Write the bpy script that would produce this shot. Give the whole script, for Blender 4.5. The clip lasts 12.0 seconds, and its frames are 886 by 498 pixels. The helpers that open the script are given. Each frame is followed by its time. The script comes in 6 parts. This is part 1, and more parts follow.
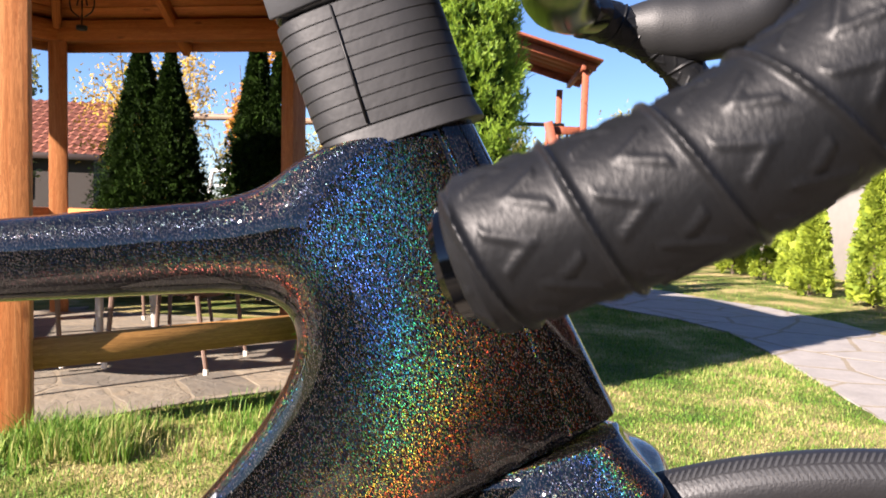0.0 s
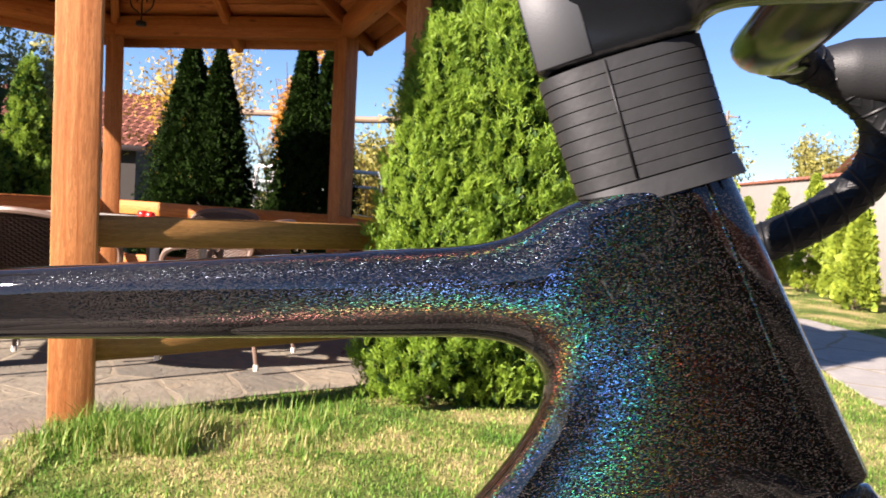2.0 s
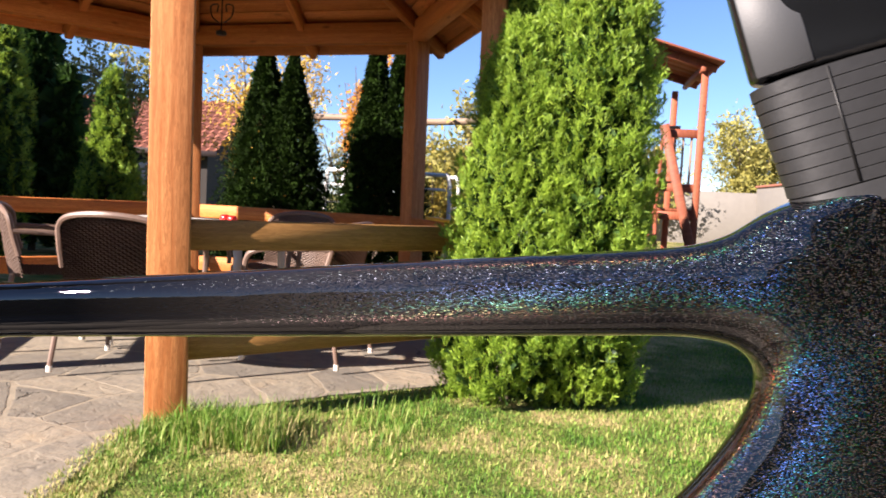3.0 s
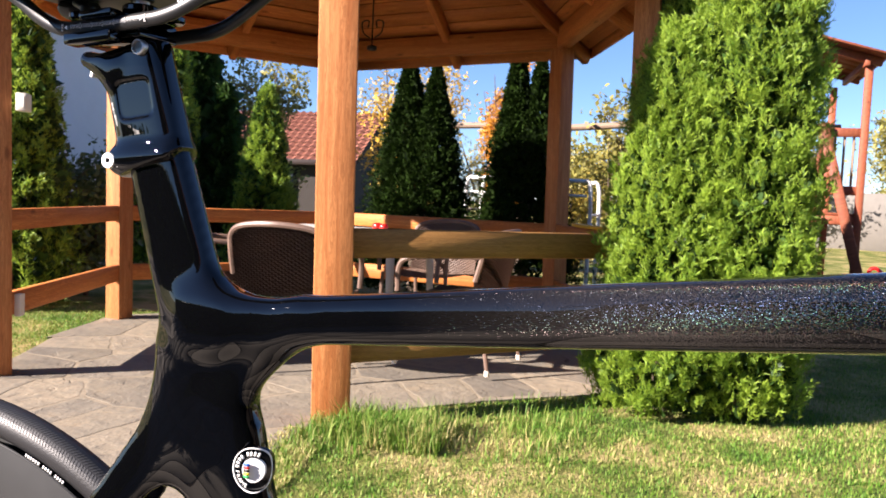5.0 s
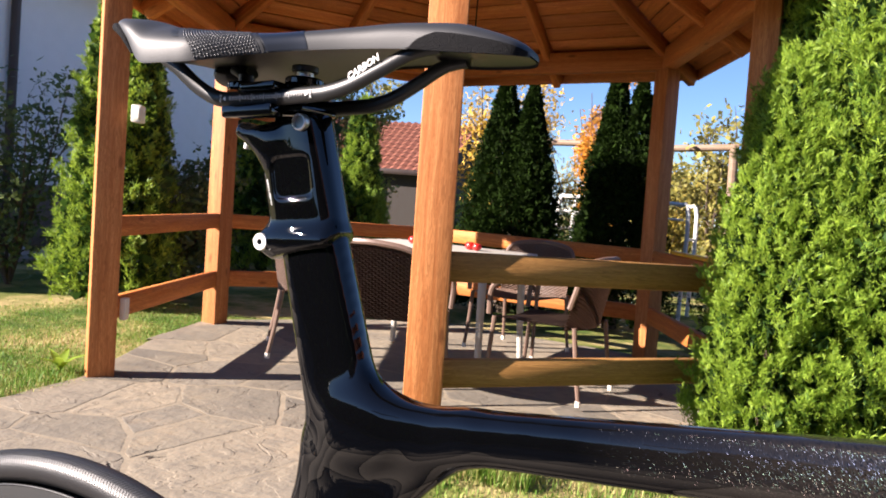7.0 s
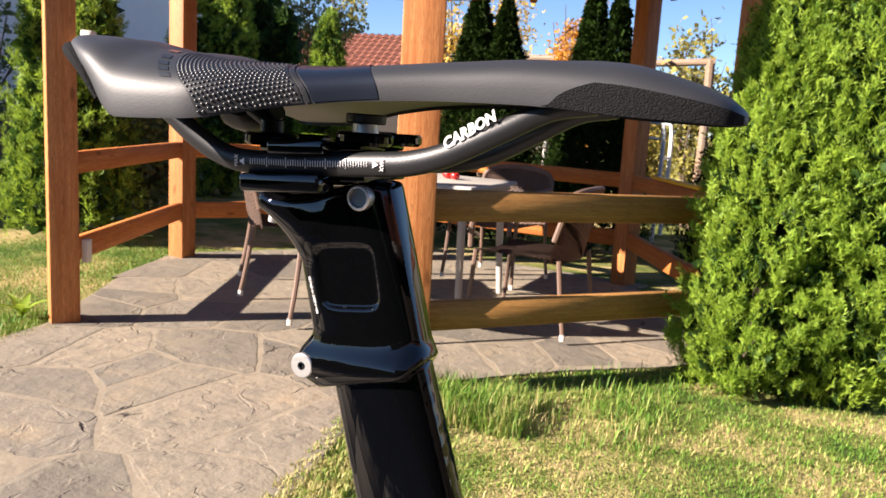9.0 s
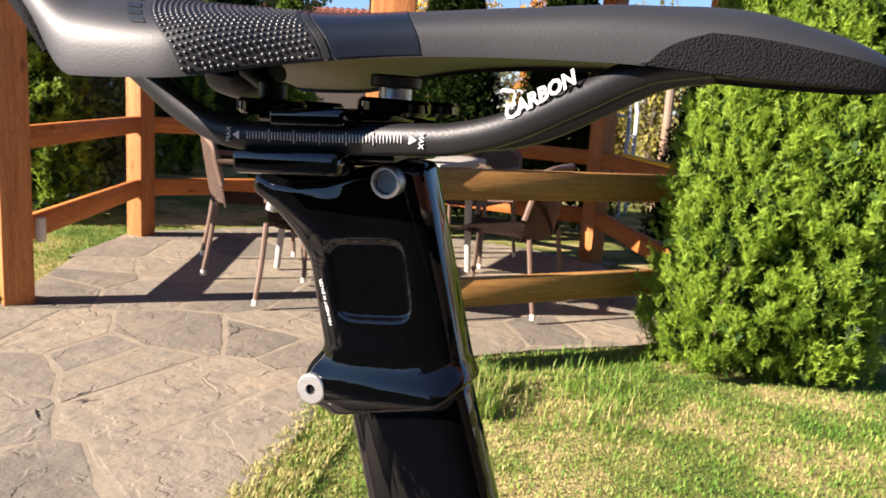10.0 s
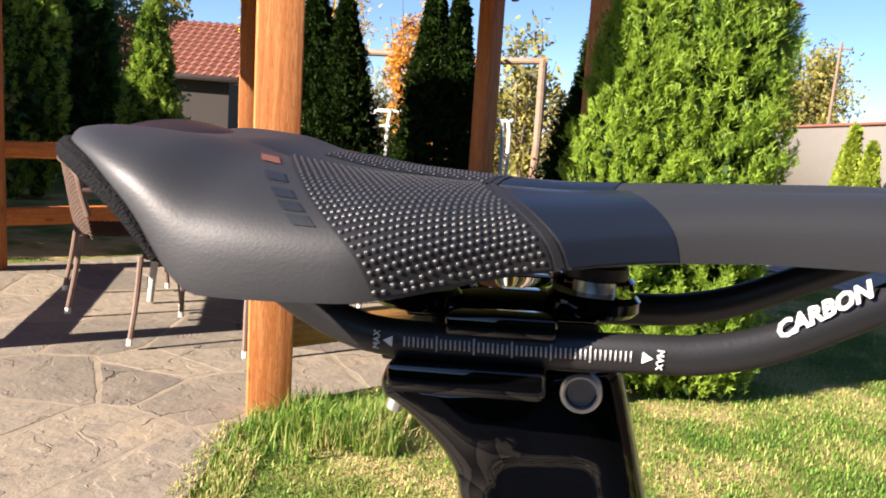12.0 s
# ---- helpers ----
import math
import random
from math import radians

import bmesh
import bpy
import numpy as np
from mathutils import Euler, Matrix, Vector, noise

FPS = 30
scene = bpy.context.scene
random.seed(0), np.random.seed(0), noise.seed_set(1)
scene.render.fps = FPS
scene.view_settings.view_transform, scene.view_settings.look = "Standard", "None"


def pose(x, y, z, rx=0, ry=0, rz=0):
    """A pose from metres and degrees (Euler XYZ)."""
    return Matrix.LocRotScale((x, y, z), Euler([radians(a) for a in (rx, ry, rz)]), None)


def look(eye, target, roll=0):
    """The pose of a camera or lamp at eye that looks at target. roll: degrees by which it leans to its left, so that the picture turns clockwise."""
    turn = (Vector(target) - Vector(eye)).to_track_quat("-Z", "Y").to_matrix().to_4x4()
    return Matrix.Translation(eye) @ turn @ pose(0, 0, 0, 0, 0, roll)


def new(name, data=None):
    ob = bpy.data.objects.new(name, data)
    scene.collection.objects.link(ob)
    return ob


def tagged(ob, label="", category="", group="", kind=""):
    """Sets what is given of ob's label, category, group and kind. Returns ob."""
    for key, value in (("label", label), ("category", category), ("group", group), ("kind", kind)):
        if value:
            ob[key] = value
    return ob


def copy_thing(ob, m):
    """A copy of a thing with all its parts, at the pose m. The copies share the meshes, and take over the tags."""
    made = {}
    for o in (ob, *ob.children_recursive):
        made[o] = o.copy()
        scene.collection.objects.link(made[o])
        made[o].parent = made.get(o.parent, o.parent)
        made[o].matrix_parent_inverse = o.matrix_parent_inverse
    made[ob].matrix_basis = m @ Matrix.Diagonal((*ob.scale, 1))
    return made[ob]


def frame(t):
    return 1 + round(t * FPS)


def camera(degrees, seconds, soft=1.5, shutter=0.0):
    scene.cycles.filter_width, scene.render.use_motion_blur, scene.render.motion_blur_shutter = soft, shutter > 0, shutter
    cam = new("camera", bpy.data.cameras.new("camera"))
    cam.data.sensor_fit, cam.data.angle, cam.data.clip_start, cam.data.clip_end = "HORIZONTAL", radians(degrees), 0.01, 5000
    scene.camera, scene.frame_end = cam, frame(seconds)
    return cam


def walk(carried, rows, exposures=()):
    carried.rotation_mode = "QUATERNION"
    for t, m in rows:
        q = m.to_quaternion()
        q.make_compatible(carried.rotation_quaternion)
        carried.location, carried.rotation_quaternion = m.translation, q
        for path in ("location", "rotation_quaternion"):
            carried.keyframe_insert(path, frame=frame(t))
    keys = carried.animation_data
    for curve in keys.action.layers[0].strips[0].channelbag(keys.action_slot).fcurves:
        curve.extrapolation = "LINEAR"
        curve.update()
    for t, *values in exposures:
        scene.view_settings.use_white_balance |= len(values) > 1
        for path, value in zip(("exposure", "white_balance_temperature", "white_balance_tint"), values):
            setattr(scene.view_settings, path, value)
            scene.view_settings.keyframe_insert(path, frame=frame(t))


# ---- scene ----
cam = camera(59.2, 12.0, shutter=0.25)
PATH = [
    (0, (0.078, -0.379, 0.928), (-0.04, 1.614, 0.817), 2.2),
    (0.5, (0.059, -0.389, 0.954), (-0.049, 1.605, 0.842), 2.4),
    (1, (0.031, -0.381, 0.954), (-0.075, 1.613, 0.842), 3.1),
    (1.5, (0.004, -0.38, 0.954), (-0.131, 1.612, 0.839), 3.7),
    (2, (-0.031, -0.389, 0.947), (-0.226, 1.598, 0.829), 3.9),
    (2.5, (-0.067, -0.401, 0.944), (-0.335, 1.577, 0.825), 3.7),
    (3, (-0.106, -0.419, 0.944), (-0.457, 1.546, 0.819), 3.3),
    (3.5, (-0.142, -0.444, 0.933), (-0.594, 1.5, 0.799), 3.1),
    (5.3, (-0.201, -0.466, 0.949), (-0.912, 1.4, 0.828), 2.6),
    (5.5, (-0.202, -0.466, 0.95), (-0.937, 1.391, 0.833), 2.6),
    (6, (-0.212, -0.465, 0.957), (-0.996, 1.372, 0.857), 2.9),
    (6.5, (-0.246, -0.433, 0.962), (-1.079, 1.383, 0.882), 3.9),
    (7, (-0.283, -0.43, 0.999), (-1.155, 1.367, 0.886), 4.9),
    (7.5, (-0.321, -0.414, 1.049), (-1.184, 1.381, 0.861), 4.5),
    (7.7, (-0.339, -0.4, 1.058), (-1.177, 1.402, 0.84), 4.0),
    (9.3, (-0.452, -0.295, 1.081), (-1.213, 1.523, 0.74), 4.3),
    (9.5, (-0.467, -0.286, 1.077), (-1.225, 1.531, 0.725), 4.3),
    (10, (-0.484, -0.259, 1.074), (-1.154, 1.587, 0.697), 4.7),
    (10.5, (-0.51, -0.238, 1.074), (-1.047, 1.651, 0.694), 5.2),
    (11, (-0.545, -0.214, 1.092), (-0.998, 1.701, 0.73), 5.7),
    (11.5, (-0.571, -0.213, 1.118), (-0.967, 1.719, 0.79), 5.5),
    (12, (-0.598, -0.223, 1.113), (-0.954, 1.72, 0.8), 4.7),
]
walk(cam, [(t, look(eye, target, roll)) for t, eye, target, roll in PATH], [(0.0, 2.06, 6300, 20), (6.5, 2.02, 6220, 20), (8.5, 1.98, 6450, 18), (12.0, 2.02, 6450, 18)])
cam.data.dof.use_dof, cam.data.dof.focus_distance, cam.data.dof.aperture_fstop = True, 0.36, 50.0   # a small phone lens, held close

# ---- light ----
SUN_AZ, SUN_EL = radians(223.0), radians(26.0)   # where the sun stands: turn from +x, height
world = bpy.data.worlds.new("sky")
scene.world = world
world.use_nodes = True
wn, wl = world.node_tree.nodes, world.node_tree.links
sky = wn.new("ShaderNodeTexSky")
sky.sky_type, sky.sun_disc = "NISHITA", False
sky.sun_elevation, sky.sun_rotation = SUN_EL, radians(90) - SUN_AZ
sky.altitude, sky.air_density, sky.dust_density, sky.ozone_density = 300, 0.85, 0.0, 5.0
wn["Background"].inputs[1].default_value = 0.047
wl.new(sky.outputs[0], wn["Background"].inputs[0])
sun = new("sun", bpy.data.lights.new("sun", "SUN"))
sun.data.energy, sun.data.angle, sun.data.color = 4.9, radians(0.55), (1.0, 0.89, 0.74)
sd = Vector((math.cos(SUN_AZ) * math.cos(SUN_EL), math.sin(SUN_AZ) * math.cos(SUN_EL), math.sin(SUN_EL)))
sun.matrix_world = look(sd * 30, (0, 0, 0))

# ---- materials ----
class Nodes:
    """A short way to write node trees."""

    def __init__(self, name):
        self.mat = bpy.data.materials.new(name)
        self.mat.use_nodes = True
        self.tree = self.mat.node_tree
        self.bsdf = self.tree.nodes["Principled BSDF"]

    def add(self, kind, **sets):
        n = self.tree.nodes.new("ShaderNode" + kind)
        for key, value in sets.items():
            if key in ("op", "blend"):
                if key == "op":
                    n.operation = value
                else:
                    n.blend_type = value
            elif key == "data":
                n.data_type = value
            elif key == "feature":
                n.feature = value
        return n

    def put(self, sock, value):
        if isinstance(value, bpy.types.NodeSocket):
            self.tree.links.new(value, sock)
        elif value is not None:
            sock.default_value = value

    def coords(self, scale=(1, 1, 1), kind="Object", loc=(0, 0, 0), rot=(0, 0, 0)):
        m = self.add("Mapping")
        self.put(m.inputs[0], self.add("TexCoord").outputs[kind])
        m.inputs[1].default_value, m.inputs[2].default_value, m.inputs[3].default_value = loc, rot, scale
        return m.outputs[0]

    def noise(self, vec, scale, detail=3.0, rough=0.55, distort=0.0):
        n = self.add("TexNoise")
        self.put(n.inputs["Vector"], vec)
        n.inputs["Scale"].default_value, n.inputs["Detail"].default_value = scale, detail
        n.inputs["Roughness"].default_value, n.inputs["Distortion"].default_value = rough, distort
        return n.outputs[0]

    def voronoi(self, vec, scale, feature="F1"):
        n = self.add("TexVoronoi", feature=feature)
        self.put(n.inputs["Vector"], vec)
        n.inputs["Scale"].default_value = scale
        return n

    def ramp(self, fac, *stops):
        r = self.add("ValToRGB")
        self.put(r.inputs[0], fac)
        while len(r.color_ramp.elements) < len(stops):
            r.color_ramp.elements.new(0.5)
        for e, (at, col) in zip(r.color_ramp.elements, stops):
            e.position = at
            e.color = (*col, 1) if isinstance(col, tuple) else (col, col, col, 1)
        return r.outputs[0]

    def math(self, op, a, b=0.0, c=0.0):
        n = self.add("Math", op=op)
        self.put(n.inputs[0], a), self.put(n.inputs[1], b), self.put(n.inputs[2], c)
        return n.outputs[0]

    def vmath(self, op, a, b=None, scale=None):
        n = self.add("VectorMath", op=op)
        self.put(n.inputs[0], a), self.put(n.inputs[1], b)
        if scale is not None:
            self.put(n.inputs["Scale"], scale)
        return n.outputs[1] if op in ("DOT_PRODUCT", "LENGTH") else n.outputs[0]

    def mix(self, fac, a, b, blend="MIX"):
        n = self.add("Mix", data="RGBA", blend=blend)
        self.put(n.inputs[0], fac)
        self.put(n.inputs[6], (*a, 1) if isinstance(a, tuple) else a)
        self.put(n.inputs[7], (*b, 1) if isinstance(b, tuple) else b)
        return n.outputs[2]

    def bump(self, height, strength=0.3, dist=0.01, normal=None):
        n = self.add("Bump")
        n.inputs["Strength"].default_value, n.inputs["Distance"].default_value = strength, dist
        self.put(n.inputs["Height"], height), self.put(n.inputs["Normal"], normal)
        return n.outputs[0]

    def out(self, color=None, rough=None, metal=None, normal=None, coat=None, coat_rough=None, spec=None, **more):
        b = self.bsdf.inputs
        for key, value in (("Base Color", color), ("Roughness", rough), ("Metallic", metal), ("Normal", normal),
                           ("Coat Weight", coat), ("Coat Roughness", coat_rough), ("Specular IOR Level", spec)):
            if isinstance(value, tuple):
                value = (*value, 1)
            self.put(b[key], value)
        return self.mat


def plain(name, color, rough=0.5, metal=0.0, vary=0.12, grain=300.0, bump=0.05, coat=0.0, spec=0.5):
    """A surface of one colour with fine grain and soft blotches."""
    n = Nodes(name)
    v = n.coords()
    a = n.noise(v, 6.0, 4)
    b = n.noise(v, grain, 2)
    f = n.math("MULTIPLY_ADD", a, vary * 2, 1 - vary)
    f = n.math("MULTIPLY", f, n.math("MULTIPLY_ADD", b, vary, 1 - vary / 2))
    col = n.mix(1.0, color, f, "MULTIPLY")
    r = n.math("MULTIPLY_ADD", a, 0.2, rough - 0.1)
    return n.out(col, r, metal, n.bump(b, bump, 0.002) if bump else None, coat, 0.012, spec)


def wood(name, light, dark, axis=2, rough=0.62, knots=True, grey=0.0):
    """Sawn softwood with grain along one axis, knots and weathered streaks; each board its own tone."""
    n = Nodes(name)
    info = n.add("ObjectInfo")
    sc = [30.0, 30.0, 30.0]
    sc[axis] = 1.3
    shift = n.add("VectorMath", op="ADD")
    n.put(shift.inputs[0], n.coords())
    n.put(shift.inputs[1], n.vmath("SCALE", (3.1, 7.7, 5.3), scale=info.outputs["Random"]))
    m = n.add("Mapping")
    n.put(m.inputs[0], shift.outputs[0])
    m.inputs[3].default_value = sc
    warp = n.noise(m.outputs[0], 0.6, 2)
    g = n.noise(n.vmath("ADD", m.outputs[0], n.vmath("SCALE", (1, 1, 0), scale=n.math("MULTIPLY", warp, 1.5))), 1.6, 5, 0.6, 0.4)
    fine = n.noise(m.outputs[0], 9.0, 2)
    col = n.ramp(g, (0.32, dark), (0.5, tuple((a + b) / 2 for a, b in zip(light, dark))), (0.66, light))
    col = n.mix(n.math("MULTIPLY", fine, 0.25), col, dark)
    line = n.ramp(n.math("FRACT", n.math("MULTIPLY", g, 13.0)), (0.0, 0.0), (0.72, 0.7), (0.84, 0.0))
    col = n.mix(line, col, tuple(c * 0.55 for c in dark))
    if knots:
        k = n.add("Mapping")
        n.put(k.inputs[0], shift.outputs[0])
        kk = [9.0, 9.0, 9.0]
        kk[axis] = 3.0
        k.inputs[3].default_value = kk
        d = n.voronoi(k.outputs[0], 1.0).outputs["Distance"]
        kn = n.ramp(d, (0.06, 1.0), (0.13, 0.0))
        col = n.mix(n.math("MULTIPLY", kn, 0.7), col, tuple(c * 0.35 for c in dark))
    blot = n.noise(n.coords(), 2.2, 3)
    if grey:
        col = n.mix(n.ramp(blot, (0.4, 0.0), (0.65, grey)), col, (0.22, 0.2, 0.17))
    tone = n.math("MULTIPLY_ADD", info.outputs["Random"], 0.35, 0.82)
    col = n.mix(1.0, col, tone, "MULTIPLY")
    return n.out(col, n.math("MULTIPLY_ADD", g, 0.2, rough - 0.1), 0.0, n.bump(g, 0.35, 0.004), spec=0.3)


def leafy(name, tip, deep, rough=0.55, through_light=0.25, spec=0.35):
    """Foliage: each small leaf its own tone, some light passing through."""
    n = Nodes(name)
    isl = n.add("NewGeometry").outputs["Random Per Island"]
    big = n.noise(n.coords(), 3.0, 3)
    col = n.ramp(n.math("MULTIPLY_ADD", big, 0.6, n.math("MULTIPLY_ADD", isl, 0.7, -0.25)), (0.05, deep), (0.8, tip))
    tr = n.add("BsdfTranslucent")
    n.put(tr.inputs[0], n.mix(0.4, col, tip))
    mixer = n.add("MixShader")
    mixer.inputs[0].default_value = through_light
    n.out(col, rough, spec=spec)
    n.put(mixer.inputs[1], n.bsdf.outputs[0]), n.put(mixer.inputs[2], tr.outputs[0])
    n.put(n.tree.nodes["Material Output"].inputs[0], mixer.outputs[0])
    return n.mat


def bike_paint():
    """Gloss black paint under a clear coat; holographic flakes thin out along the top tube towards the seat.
    The tinted flakes' facets are aimed half-way between sun and camera, which sets the rainbow glints in place.
    Each leans by an angle that goes with its tint, as a grating's colours do; every other flake is paler and lies at
    random."""
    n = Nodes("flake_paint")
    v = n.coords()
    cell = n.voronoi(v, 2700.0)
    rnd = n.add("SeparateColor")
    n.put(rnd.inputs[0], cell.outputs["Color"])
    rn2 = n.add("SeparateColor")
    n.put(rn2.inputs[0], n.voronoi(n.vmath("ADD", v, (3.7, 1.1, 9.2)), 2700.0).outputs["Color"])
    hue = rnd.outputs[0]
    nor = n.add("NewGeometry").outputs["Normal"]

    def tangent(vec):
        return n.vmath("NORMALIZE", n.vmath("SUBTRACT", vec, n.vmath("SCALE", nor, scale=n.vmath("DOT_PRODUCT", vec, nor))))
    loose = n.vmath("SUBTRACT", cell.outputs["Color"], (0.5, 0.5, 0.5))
    # fixed direction half-way between sun and camera, to place the glints
    glint_aim = n.vmath("ADD", n.vmath("SCALE", loose, scale=0.35), (-0.40, -0.845, 0.352))
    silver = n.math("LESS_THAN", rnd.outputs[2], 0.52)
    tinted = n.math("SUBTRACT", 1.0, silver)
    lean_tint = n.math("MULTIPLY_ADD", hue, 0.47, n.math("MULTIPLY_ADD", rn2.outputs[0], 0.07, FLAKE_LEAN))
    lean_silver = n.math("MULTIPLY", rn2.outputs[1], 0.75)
    way = n.vmath("ADD", n.vmath("SCALE", tangent(glint_aim), scale=n.math("MULTIPLY", tinted, lean_tint)),
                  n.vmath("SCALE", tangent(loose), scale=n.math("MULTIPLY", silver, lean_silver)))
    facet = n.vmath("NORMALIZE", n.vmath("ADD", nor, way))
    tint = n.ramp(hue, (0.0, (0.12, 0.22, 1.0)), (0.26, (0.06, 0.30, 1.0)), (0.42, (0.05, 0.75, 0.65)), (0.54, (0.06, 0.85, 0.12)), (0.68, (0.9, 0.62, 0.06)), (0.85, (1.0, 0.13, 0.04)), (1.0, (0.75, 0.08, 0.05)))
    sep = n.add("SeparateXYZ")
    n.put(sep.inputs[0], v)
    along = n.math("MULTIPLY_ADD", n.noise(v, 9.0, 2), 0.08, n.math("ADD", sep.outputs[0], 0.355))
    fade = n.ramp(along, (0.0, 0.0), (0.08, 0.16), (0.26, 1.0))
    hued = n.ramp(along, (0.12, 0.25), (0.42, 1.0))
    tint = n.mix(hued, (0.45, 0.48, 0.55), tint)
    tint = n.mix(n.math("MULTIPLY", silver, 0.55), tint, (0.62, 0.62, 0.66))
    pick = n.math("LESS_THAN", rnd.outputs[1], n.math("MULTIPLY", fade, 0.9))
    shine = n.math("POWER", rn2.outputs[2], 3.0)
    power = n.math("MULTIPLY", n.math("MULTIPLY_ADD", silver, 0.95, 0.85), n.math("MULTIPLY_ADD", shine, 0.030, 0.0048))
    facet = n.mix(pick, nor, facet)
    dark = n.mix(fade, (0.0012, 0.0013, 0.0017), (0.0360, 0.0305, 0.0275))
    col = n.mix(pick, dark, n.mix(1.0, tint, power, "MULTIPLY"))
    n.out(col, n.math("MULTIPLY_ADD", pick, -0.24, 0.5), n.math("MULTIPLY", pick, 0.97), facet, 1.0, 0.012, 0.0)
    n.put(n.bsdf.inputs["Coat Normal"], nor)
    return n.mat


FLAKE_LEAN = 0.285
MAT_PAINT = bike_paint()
MAT_GLOSS = plain("gloss_black", (0.0011, 0.0012, 0.0015), 0.5, 0, 0.1, 500, 0.0, 1.0, 0.0)
MAT_SATIN = plain("satin_black", (0.011, 0.0115, 0.0125), 0.40, 0, 0.1, 900, 0.04)
MAT_BAR = plain("gloss_bar", (0.0050, 0.0054, 0.0062), 0.20, 0, 0.1, 700, 0.02)
MAT_BUMPER = plain("granular_rubber", (0.010, 0.010, 0.011), 0.85, 0, 0.4, 1500, 0.9, 0, 0.12)
MAT_MATTE = plain("matte_grey_plastic", (0.045, 0.047, 0.05), 0.55, 0, 0.08, 1200, 0.06)
MAT_SPACER = plain("spacer_plastic", (0.0150, 0.0152, 0.0160), 0.50, 0, 0.42, 160, 0.10)
MAT_COVER = plain("saddle_cover", (0.019, 0.0202, 0.0224), 0.52, 0, 0.06, 1500, 0.05)
MAT_BLUEPANEL = plain("saddle_panel", (0.007, 0.010, 0.017), 0.28, 0, 0.06, 900, 0.02)
MAT_STUD = plain("saddle_grip_dots", (0.028, 0.029, 0.031), 0.35, 0, 0.05, 900, 0.02)
MAT_STEEL = plain("steel", (0.72, 0.71, 0.69), 0.42, 1.0, 0.1, 600, 0.05)
MAT_DARKSTEEL = plain("dark_steel", (0.28, 0.28, 0.28), 0.35, 1.0, 0.15, 500, 0.05)
MAT_WHITE = plain("white_print", (0.75, 0.75, 0.74), 0.5, 0, 0.04)
MAT_GREYPRINT = plain("grey_print", (0.010, 0.013, 0.018), 0.5, 0, 0.04)
MAT_COPPER = plain("copper_print", (0.16, 0.06, 0.04), 0.45, 0, 0.1)
MAT_TYRE = plain("tyre_rubber", (0.012, 0.012, 0.0135), 0.48, 0, 0.15, 800, 0.15)
# lighter than the tyre: the ribs' reflected light is put into the colour
MAT_TREAD_SHEEN = plain("tread_sheen_rubber", (0.036, 0.037, 0.039), 0.38, 0, 0.12, 800, 0.05)
MAT_RIM = plain("carbon_rim", (0.03, 0.031, 0.032), 0.45, 0, 0.2, 60, 0.02)
MAT_TAPE = plain("bar_tape", (0.006, 0.0064, 0.0073), 0.45, 0, 0.15, 700, 0.08, 0, 0.28)
MAT_HOOD = plain("rubber_hood", (0.012, 0.0125, 0.0135), 0.55, 0, 0.1, 900, 0.1)
MAT_LARCH = wood("larch_upright", (0.65, 0.285, 0.10), (0.43, 0.14, 0.038), 2)
MAT_LARCH_X = wood("larch_board", (0.64, 0.25, 0.062), (0.42, 0.122, 0.025), 0)
MAT_RAILDARK = wood("weathered_rail", (0.52, 0.27, 0.085), (0.32, 0.155, 0.042), 0)
MAT_PLAY = wood("red_stained_wood", (0.36, 0.11, 0.05), (0.22, 0.06, 0.03), 2)
MAT_POLE = wood("grey_pole", (0.34, 0.24, 0.16), (0.2, 0.13, 0.08), 0, knots=False, grey=0.4)
MAT_THUJA = leafy("arborvitae_green", (0.38, 0.52, 0.055), (0.08, 0.175, 0.02), 0.55, 0.42)
MAT_THUJA_SIDE = leafy("side_conifer_green", (0.37, 0.51, 0.055), (0.06, 0.14, 0.018), 0.55, 0.35)
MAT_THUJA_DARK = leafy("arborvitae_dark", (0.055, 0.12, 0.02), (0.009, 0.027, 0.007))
# near-black green: the shade on these conifers is put into the leaf colour
MAT_CONIFER_SHADED = leafy("conifer_shaded_green", (0.026, 0.055, 0.007), (0.0012, 0.004, 0.001), 0.7, 0.12, 0.08)
MAT_LIME = leafy("lime_hedge", (0.38, 0.45, 0.045), (0.15, 0.22, 0.028), 0.55, 0.35)
MAT_YELLOW = leafy("autumn_leaves", (0.72, 0.46, 0.06), (0.34, 0.24, 0.04))
MAT_ORANGE = leafy("orange_leaves", (0.75, 0.34, 0.04), (0.40, 0.22, 0.03))
MAT_OLIVE = leafy("olive_leaves", (0.34, 0.30, 0.07), (0.14, 0.14, 0.035))
MAT_SHRUB = leafy("shrub_leaves", (0.15, 0.20, 0.07), (0.05, 0.08, 0.03))
MAT_BARK = plain("bark", (0.09, 0.065, 0.045), 0.85, 0, 0.35, 60, 0.5)
MAT_RENDER = plain("white_house_render", (0.82, 0.82, 0.83), 0.8, 0, 0.05, 120, 0.2)
MAT_CREAM = plain("cream_house_render", (0.30, 0.285, 0.26), 0.85, 0, 0.12, 60, 0.2)
MAT_BROWNWALL = plain("brown_house_render", (0.022, 0.017, 0.014), 0.85, 0, 0.25, 40, 0.2)
MAT_PLINTH = plain("plinth_stone", (0.15, 0.125, 0.105), 0.9, 0, 0.45, 12, 0.7)
MAT_WALL = plain("boundary_wall_render", (0.19, 0.175, 0.155), 0.85, 0, 0.15, 60, 0.2)
MAT_TILE = plain("clay_roof_tile", (0.235, 0.085, 0.052), 0.7, 0, 0.3, 40, 0.3)
# boards of the added, unseen houses; dark to darken what the bicycle reflects
MAT_CLAD = wood("unseen_dark_boards", (0.05, 0.035, 0.025), (0.025, 0.016, 0.012), 2, knots=False)
